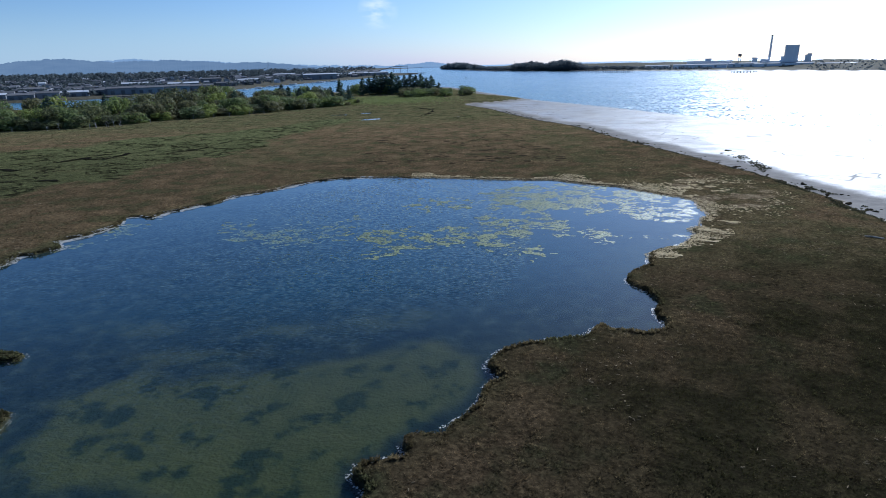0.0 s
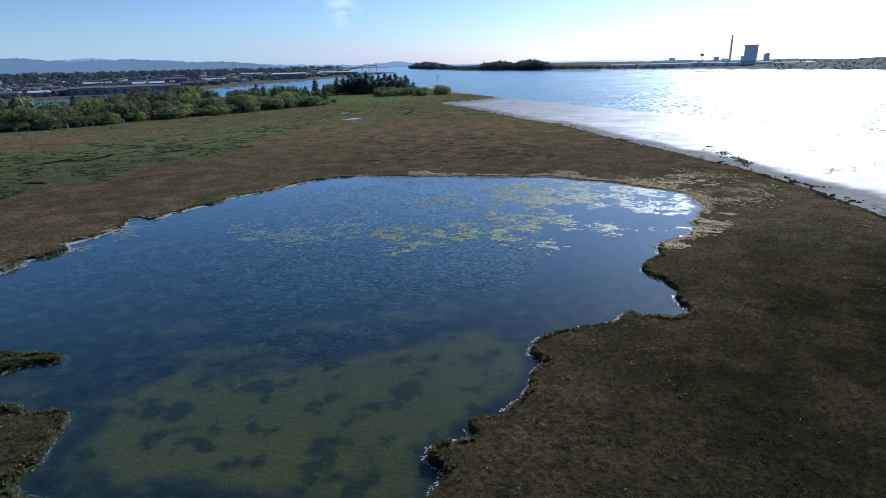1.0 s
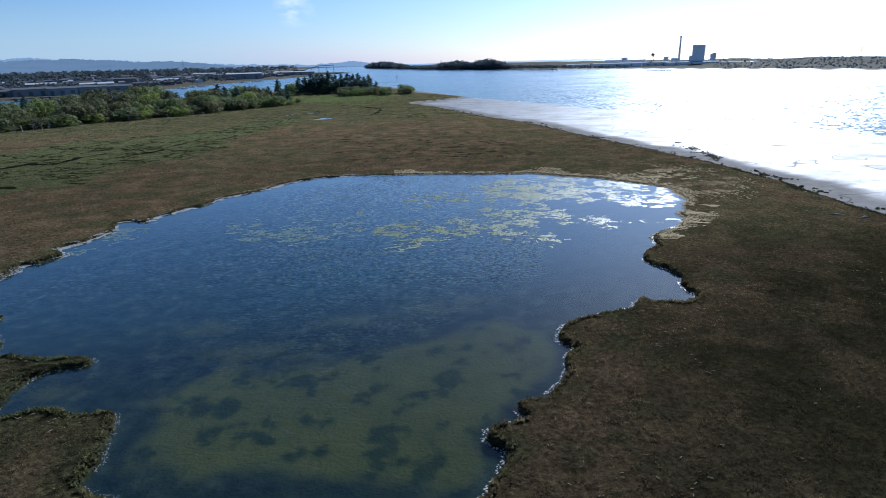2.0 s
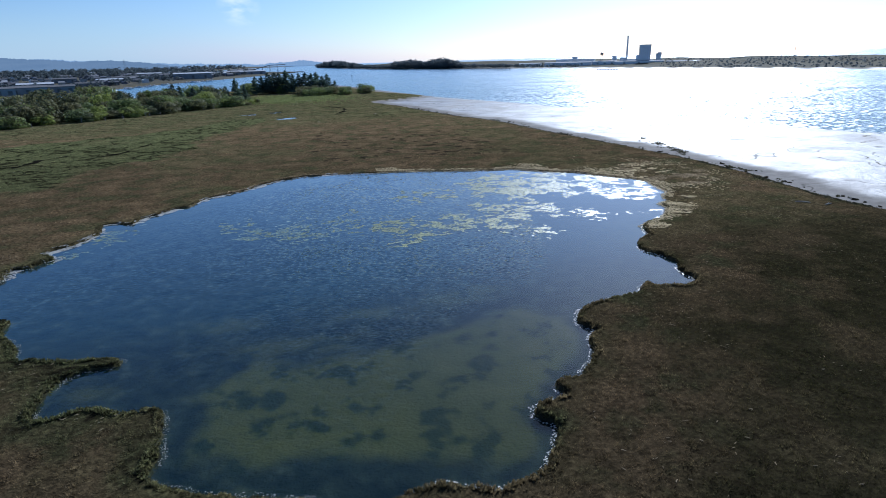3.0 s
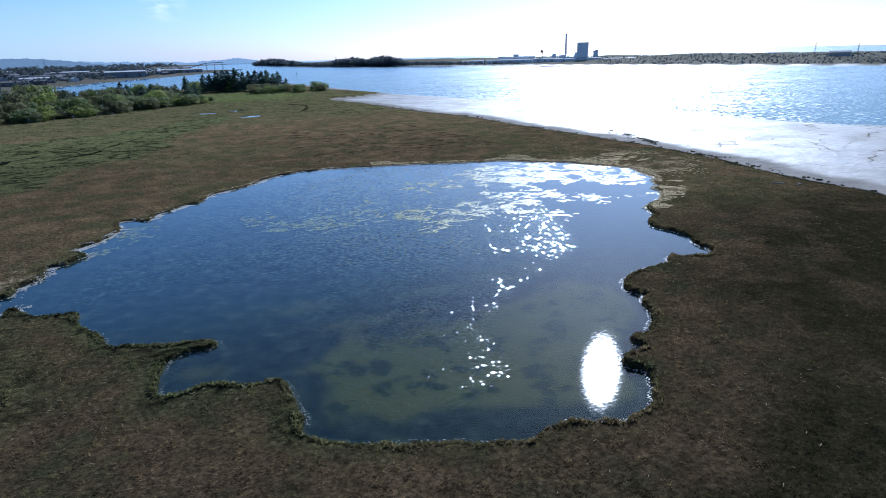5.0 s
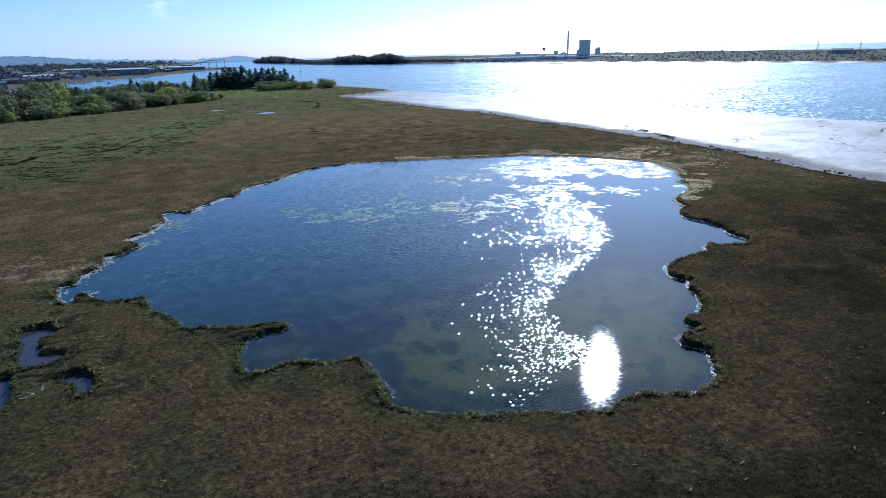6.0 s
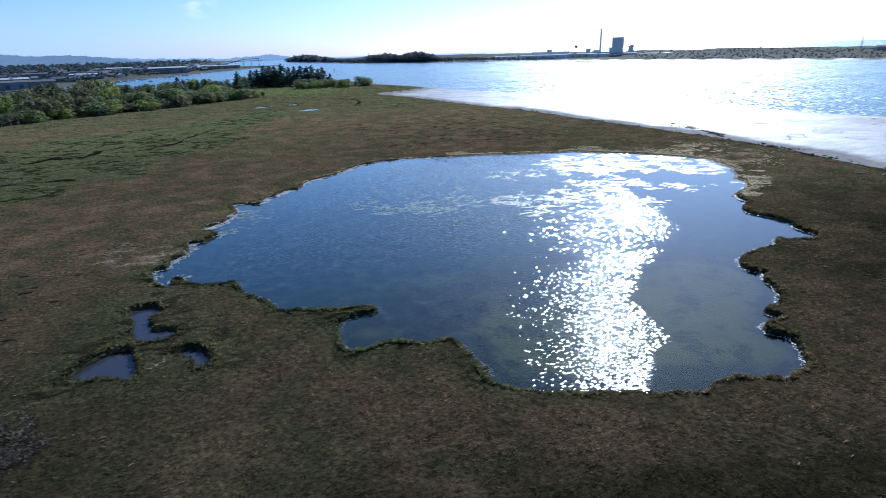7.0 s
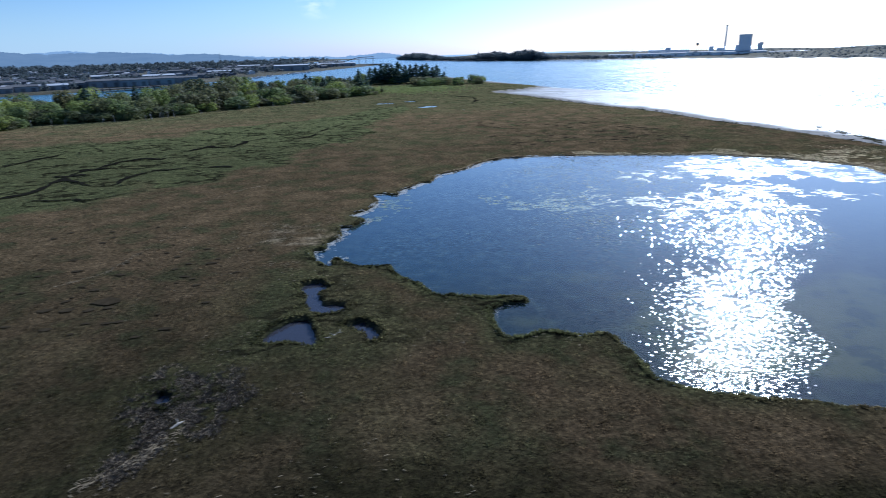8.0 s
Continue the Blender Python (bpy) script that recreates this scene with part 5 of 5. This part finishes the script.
def woods(name, spots, label, material, leaf=1.5):
    """Far trees as clumps of leaves: spots of x, y, height, radius."""
    lobes = []
    for px, py, h, r in spots:
        z = shade_at(px, py)
        for k in range(3):
            lobes.append((px + rng.normal(0, r * 0.4), py + rng.normal(0, r * 0.4), z + h * rng.uniform(0.35, 0.75), r * rng.uniform(0.6, 0.9)))
    v, f = leaf_cloud(lobes, len(lobes) * 20, leaf)
    return tagged(new(name, mesh_of(name, v, f, material)), label, "trees", kind="stuff")


# blue-grey leaf colour puts distance haze into the town's trees
M_FAR = leaf_material("hazy_far_leaf", (0.055, 0.068, 0.075), (0.11, 0.13, 0.13), 0.0, 0.5)
spots = []
while len(spots) < 3000:
    az, d = rng.uniform(-48, -7), 930 + 3000 * rng.uniform(0, 1) ** 1.1
    px, py = d * math.sin(radians(az)), d * math.cos(radians(az))
    if inside(np.array([px]), np.array([py]), TOWN)[0] > 50 and fbm(np.array([px]), np.array([py]), 180, 81)[0] + 0.12 * (d > 1900) > 0.44:
        h = rng.uniform(4, 11) * (1.5 if d > 1800 else 1.0)
        spots.append((px, py, h, h * 0.55))
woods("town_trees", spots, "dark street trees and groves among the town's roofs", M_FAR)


def boat(length):
    ob = thing("boat", "small white moored boat beside the town's waterfront", "boat", "boats in the channel")
    bm = bmesh.new()
    ring = []
    for u, w in ((-0.5, 0.7), (-0.2, 1.0), (0.2, 0.9), (0.42, 0.45), (0.5, 0.05)):
        ring.append([bm.verts.new((u * length, sgn * w * length * 0.14, z)) for sgn, z in ((-1, 0.9 + u), (-0.6, -0.3), (0.6, -0.3), (1, 0.9 + u))])
    for a, b in zip(ring[:-1], ring[1:]):
        for k in range(4):
            bm.faces.new((a[k], a[(k + 1) % 4], b[(k + 1) % 4], b[k]))
    bm.faces.new(ring[0])
    bm.faces.new(ring[-1][::-1])
    part("hull", bm, M_HULL, ob)
    part("cabin", box(bmesh.new(), -0.05 * length, 0, 0.8, length * 0.32, length * 0.17, 1.6), M_HULL, ob)
    part("mast", rod(bmesh.new(), (0.02 * length, 0, 1.0), (0.02 * length, 0, length * 0.95), 0.09, 0.05, 6), M_STEEL, ob)
    return ob


boats = [boat(9), boat(13)]
for k in range(34):
    az = rng.uniform(-19.5, -9.5)
    shore = np.interp(az, [-26, -24, -18.3, -14.6, -9.4, -5], [930, 965, 1090, 1233, 1431, 1700]) if k else 1100
    d = shore - rng.uniform(8, 45)
    m = Matrix.Translation((d * math.sin(radians(az)), d * math.cos(radians(az)), BAY_Z)) @ Matrix.Rotation(rng.uniform(0, 6.28), 4, "Z")
    if k < 2:
        boats[k].matrix_basis = m
    else:
        copy_thing(boats[k % 2], m)


def pier(label, ax, ay, bx, by, wide, deck_z, piles):
    """A timber pier on piles from a to b."""
    ob = thing("pier", label, "pier", "piers in the bay")
    turn, length = math.atan2(by - ay, bx - ax), math.hypot(bx - ax, by - ay)
    part("deck", box(bmesh.new(), 0, 0, deck_z, length, wide, 0.9), M_TIMBER, ob)
    for k in range(piles):
        u = (k + 0.5) / piles - 0.5
        part("pile", rod(bmesh.new(), (u * length, (k % 2 - 0.5) * wide * 0.9, -4), (u * length, (k % 2 - 0.5) * wide * 0.9, deck_z + 1.6), 0.7, 0.6, 6), M_TIMBER, ob)
    ob.matrix_basis = Matrix.Translation(((ax + bx) / 2, (ay + by) / 2, BAY_Z)) @ Matrix.Rotation(turn, 4, "Z")
    return ob


pier("dark timber dock on piles along the town's shore", *polar(-30.5, 905), *polar(-23.2, 930), 18, 2.6, 26)
pier("old timber pier standing in the bay", *polar(4.3, 1960), *polar(7.9, 1880), 9, 4.0, 22)
pier("old timber pier standing in the bay", *polar(11.6, 1640), *polar(13.6, 1600), 8, 3.0, 14)
pier("old timber wharf along the far shore", *polar(13.4, 1600), *polar(17.2, 1450), 10, 3.6, 24)
pier("long low wharf at the end of the town", *polar(-5.2, 1800), *polar(-2.3, 1900), 14, 3.0, 20)
pier("broken row of old piles before the mill", *polar(25.4, 1290), *polar(27.4, 1270), 6, 1.6, 16)


def conveyor():
    ob = thing("conveyor", "dark steel ship-loading conveyor on the wharf", "conveyor")
    part("boom", rod(bmesh.new(), (-75, 0, 6), (-8, 0, 22), 0.9, 0.8, 6), M_STEEL, ob)
    part("gallery", rod(bmesh.new(), (-8, 0, 22), (38, 0, 23), 0.9, 0.8, 6), M_STEEL, ob)
    for px in (-30, -8, 14, 36):
        top = 22 if px > -20 else 17
        for q in (-3, 3):
            part("leg", rod(bmesh.new(), (px + q * 0.6, q, 0), (px, q * 0.4, top), 0.4, 0.3, 6), M_STEEL, ob)
    ob.matrix_basis = Matrix.Translation((*polar(-5.0, 1850), 2.0)) @ Matrix.Rotation(0.1, 4, "Z")


conveyor()


def mast(label, px, py, base, top, wide=1.5):
    """A lattice tower."""
    ob = thing("lattice_mast", label, "tower", "masts on the horizon")
    h = top - base
    for a, b in ((-1, -1), (1, -1), (1, 1), (-1, 1)):
        part("leg", rod(bmesh.new(), (a * wide, b * wide, 0), (a * wide * 0.25, b * wide * 0.25, h), 0.2, 0.14, 5), M_TIMBER, ob)
    for k in range(6):
        u, w2 = (k + 0.5) / 6, wide * (1 - 0.75 * (k + 0.5) / 6)
        part("brace", box(bmesh.new(), 0, 0, u * h, 2 * w2, 2 * w2, 0.22), M_TIMBER, ob)
    ob.matrix_basis = Matrix.Translation((px, py, base))
    return ob


mast("tall lattice mast on the hills beyond the town", *polar(-16.8, 2900), 14, 58, 4)
mast("thin lattice mast on the far dunes", *polar(48.6, 1300), 8, 35)
mast("thin lattice mast on the far dunes", *polar(51.6, 1350), 8, 31)
mast("thin lattice mast on the far dunes", *polar(41.6, 1500), 8, 35)
mast("leaning mast by the old pier", *polar(6.4, 1950), 3, 31, 1.6)


# ---- the mill on the far shore ----
MILL_AZ, MILL_D = 29.26, 1630.0


def mill():
    g = "mill buildings"
    turn = -radians(MILL_AZ)
    ox, oy = polar(MILL_AZ, MILL_D)

    def put(ob, u, back=0.0, z=5.0):
        """Stand a thing u metres along the mill's front and some way behind it."""
        ob.matrix_basis = Matrix.Translation((ox + u * math.cos(turn) - back * math.sin(turn), oy + u * math.sin(turn) + back * math.cos(turn), z)) @ Matrix.Rotation(turn, 4, "Z")

    ob = thing("chimney_stack", "tall slender dark smokestack of the mill", "chimney", g)
    part("shaft", rod(bmesh.new(), (0, 0, -4), (0, 0, 67.5), 3.1, 1.9, 16), M_MILL, ob)
    part("rim", rod(bmesh.new(), (0, 0, 66.8), (0, 0, 69), 2.2, 2.2, 16), M_STEEL, ob)
    put(ob, -31.5)
    ob = thing("boiler_house", "tall block-shaped grey boiler house of the mill", "building", g)
    part("wall", box(bmesh.new(), 0, 0, -4, 29, 24, 48.6), M_MILL, ob)
    part("roof", box(bmesh.new(), 0, 0, 44.6, 29.6, 24.6, 1.2), M_MILL, ob)
    for k in range(4):
        part("pilaster", box(bmesh.new(), -11.5 + 7.6 * k, -12.2, -3, 0.9, 0.6, 47), M_MILL, ob)
    part("annex", box(bmesh.new(), -18, 0, -4, 7, 18, 25), M_MILL, ob)
    part("annex", box(bmesh.new(), 18, 0, -4, 8, 16, 13), M_MILL, ob)
    put(ob, 13.0)
    ob = thing("silo_tower", "narrow grey tower with a stepped head at the mill", "building", g)
    part("shaft", box(bmesh.new(), 0, 0, -4, 13.5, 12, 27.5), M_MILL, ob)
    part("head", box(bmesh.new(), 2.2, 0, 23.5, 9, 11, 2.6), M_MILL, ob)
    put(ob, 48.0, 10)
    ob = thing("water_tower", "elevated water tank on legs beside the mill", "tower", g)
    for a in range(4):
        c, s = math.cos(a * 1.571 + 0.78), math.sin(a * 1.571 + 0.78)
        part("leg", rod(bmesh.new(), (3.6 * c, 3.6 * s, -3), (2.4 * c, 2.4 * s, 23), 0.6, 0.5, 6), M_STEEL, ob)
    part("tank", rod(bmesh.new(), (0, 0, 23), (0, 0, 28.5), 3.9, 3.9, 14), M_STEEL, ob)
    part("cap", rod(bmesh.new(), (0, 0, 28.5), (0, 0, 30), 4.1, 0.4, 14), M_STEEL, ob)
    put(ob, -95.0)
    # sheds: place along the front, width, depth, height, how far back, flat or pitched
    for u, w, d, h, back, flat in ((-164, 102, 26, 13.5, 20, 1), (-180, 122, 18, 6, -30, 0), (-167, 14, 12, 19, 24, 1), (-62, 12, 12, 19, 0, 1), (-41, 17, 14, 15, 4, 1),
                                   (-85, 60, 18, 7, -25, 0), (0, 120, 16, 6, -40, 0), (-20, 50, 18, 10, -15, 1), (95, 60, 16, 4, -50, 0), (165, 80, 18, 4, -70, 0),
                                   (250, 70, 18, 4, -60, 0), (-285, 60, 18, 5, 0, 0), (300, 40, 16, 4.5, -110, 0), (390, 54, 18, 5, -120, 0)):
        ob = thing("mill_shed", "grey industrial shed beside the far shore", "building", g)
        part("wall", box(bmesh.new(), 0, 0, -4, w, d, h + 4), M_MILL, ob)
        if flat:
            part("roof", box(bmesh.new(), 0, 0, h, w + 0.8, d + 0.8, 0.7), M_MILL, ob)
        else:
            part("roof", gable(bmesh.new(), w, d, h, 1.8, 0.5), M_METAL_ROOF if u in (300, 165) else M_CONCRETE, ob)
        for k in range(3):
            part("door", box(bmesh.new(), (k - 1) * w * 0.3, -d / 2 - 0.1, 0, min(5.0, w * 0.16), 0.3, 4), M_CONCRETE, ob)
        put(ob, u, back)
    ob = thing("hall", "broad dark hall on the dunes across the bay", "building", g)
    part("wall", box(bmesh.new(), 0, 0, -3, 34, 24, 10), M_WALL, ob)
    part("roof", gable(bmesh.new(), 34, 24, 7, 3, 1.0), M_ROOF, ob)
    ob.matrix_basis = Matrix.Translation((*polar(50.4, 1330), 9)) @ Matrix.Rotation(-radians(50.4), 4, "Z")


mill()

spots = []
while len(spots) < 2300:
    az = rng.choice([rng.uniform(-0.6, 12.6), rng.uniform(0.4, 3.2), rng.uniform(3, 24), rng.uniform(31, 60)], p=[0.28, 0.06, 0.22, 0.44])
    lo = float(np.interp(az, [-1, 4, 10, 18, 29, 37, 47, 54, 60], [2900, 2070, 1800, 1590, 1370, 1230, 1120, 1080, 1100]))
    d = lo + rng.uniform(20, 260 if az < 4 else 420 if az > 30 else 150)
    px, py = polar(az, d)
    top = float(np.interp(az, [-1, -0.4, 1.2, 2.7, 3.5, 5.9, 6.6, 8.1, 9.4, 10.8, 11.9, 13, 17, 22, 30, 60], [6, 18, 23, 15, 10, 9, 17, 21, 16, 24, 18, 10, 8, 5, 2.2, 2.0]))
    h = top * rng.uniform(0.7, 1.15)
    spots.append((px, py, h, max(1.6, h * 0.55)))
# bluish leaf tint stands for haze over the far shore
M_SCRUB = leaf_material("hazy_scrub", (0.095, 0.11, 0.115), (0.125, 0.14, 0.145), 0.0, 0.5)
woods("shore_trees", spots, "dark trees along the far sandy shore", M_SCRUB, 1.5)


# ---- hills beyond, as far backdrop ----
def hills(name, az0, az1, dist, crest, foot, shade, glow, label):
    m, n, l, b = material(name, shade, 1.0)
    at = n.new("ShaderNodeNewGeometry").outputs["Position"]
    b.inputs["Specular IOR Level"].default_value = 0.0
    # distance haze put in as a faint blue glow over near-black slopes
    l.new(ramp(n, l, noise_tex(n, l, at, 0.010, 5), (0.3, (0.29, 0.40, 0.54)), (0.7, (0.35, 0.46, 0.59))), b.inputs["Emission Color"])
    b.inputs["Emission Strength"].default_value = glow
    az = np.radians(np.linspace(az0, az1, 700))
    deg = np.degrees(az)
    top = np.interp(deg, *zip(*crest)) + 9 * (fbm(deg * 30, 0 * deg, 60, 91) - 0.5) + 10 * (fbm(deg * 30, 0 * deg, 14, 92) - 0.5) + 5 * (vnoise(deg * 12, 0 * deg, 93) - 0.5)
    rows = [(dist - 500, np.full_like(az, foot)), (dist - 250, foot + (top - foot) * 0.55), (dist, top), (dist + 120, np.full_like(az, -5.0))]
    verts = np.concatenate([np.stack([d * np.sin(az), d * np.cos(az), z], -1) for d, z in rows])
    k = len(az)
    i = (np.arange(3)[:, None] * k + np.arange(k - 1)[None]).ravel()
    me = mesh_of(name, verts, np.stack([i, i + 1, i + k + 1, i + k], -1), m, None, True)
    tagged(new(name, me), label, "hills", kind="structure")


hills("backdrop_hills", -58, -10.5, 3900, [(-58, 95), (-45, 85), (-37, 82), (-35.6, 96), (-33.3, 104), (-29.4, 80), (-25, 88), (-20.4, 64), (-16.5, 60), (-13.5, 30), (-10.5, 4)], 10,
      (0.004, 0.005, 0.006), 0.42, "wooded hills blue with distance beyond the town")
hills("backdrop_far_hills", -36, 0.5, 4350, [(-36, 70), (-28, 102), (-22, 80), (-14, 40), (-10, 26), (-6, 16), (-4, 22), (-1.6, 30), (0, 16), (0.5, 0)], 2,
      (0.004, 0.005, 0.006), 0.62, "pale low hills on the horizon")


def channel_marker(px, py):
    ob = thing("channel_marker", "dark navigation post with a board standing in the bay", "marker")
    part("post", rod(bmesh.new(), (0, 0, -4), (0, 0, 6), 0.35, 0.3, 8), M_TIMBER, ob)
    part("board", box(bmesh.new(), 0, -0.4, 4.2, 1.8, 0.2, 1.8), M_STEEL, ob)
    part("lantern", rod(bmesh.new(), (0, 0, 6), (0, 0, 7), 0.3, 0.2, 8), M_STEEL, ob)
    ob.matrix_basis = Matrix.Translation((px, py, BAY_Z))


channel_marker(36, 1180)
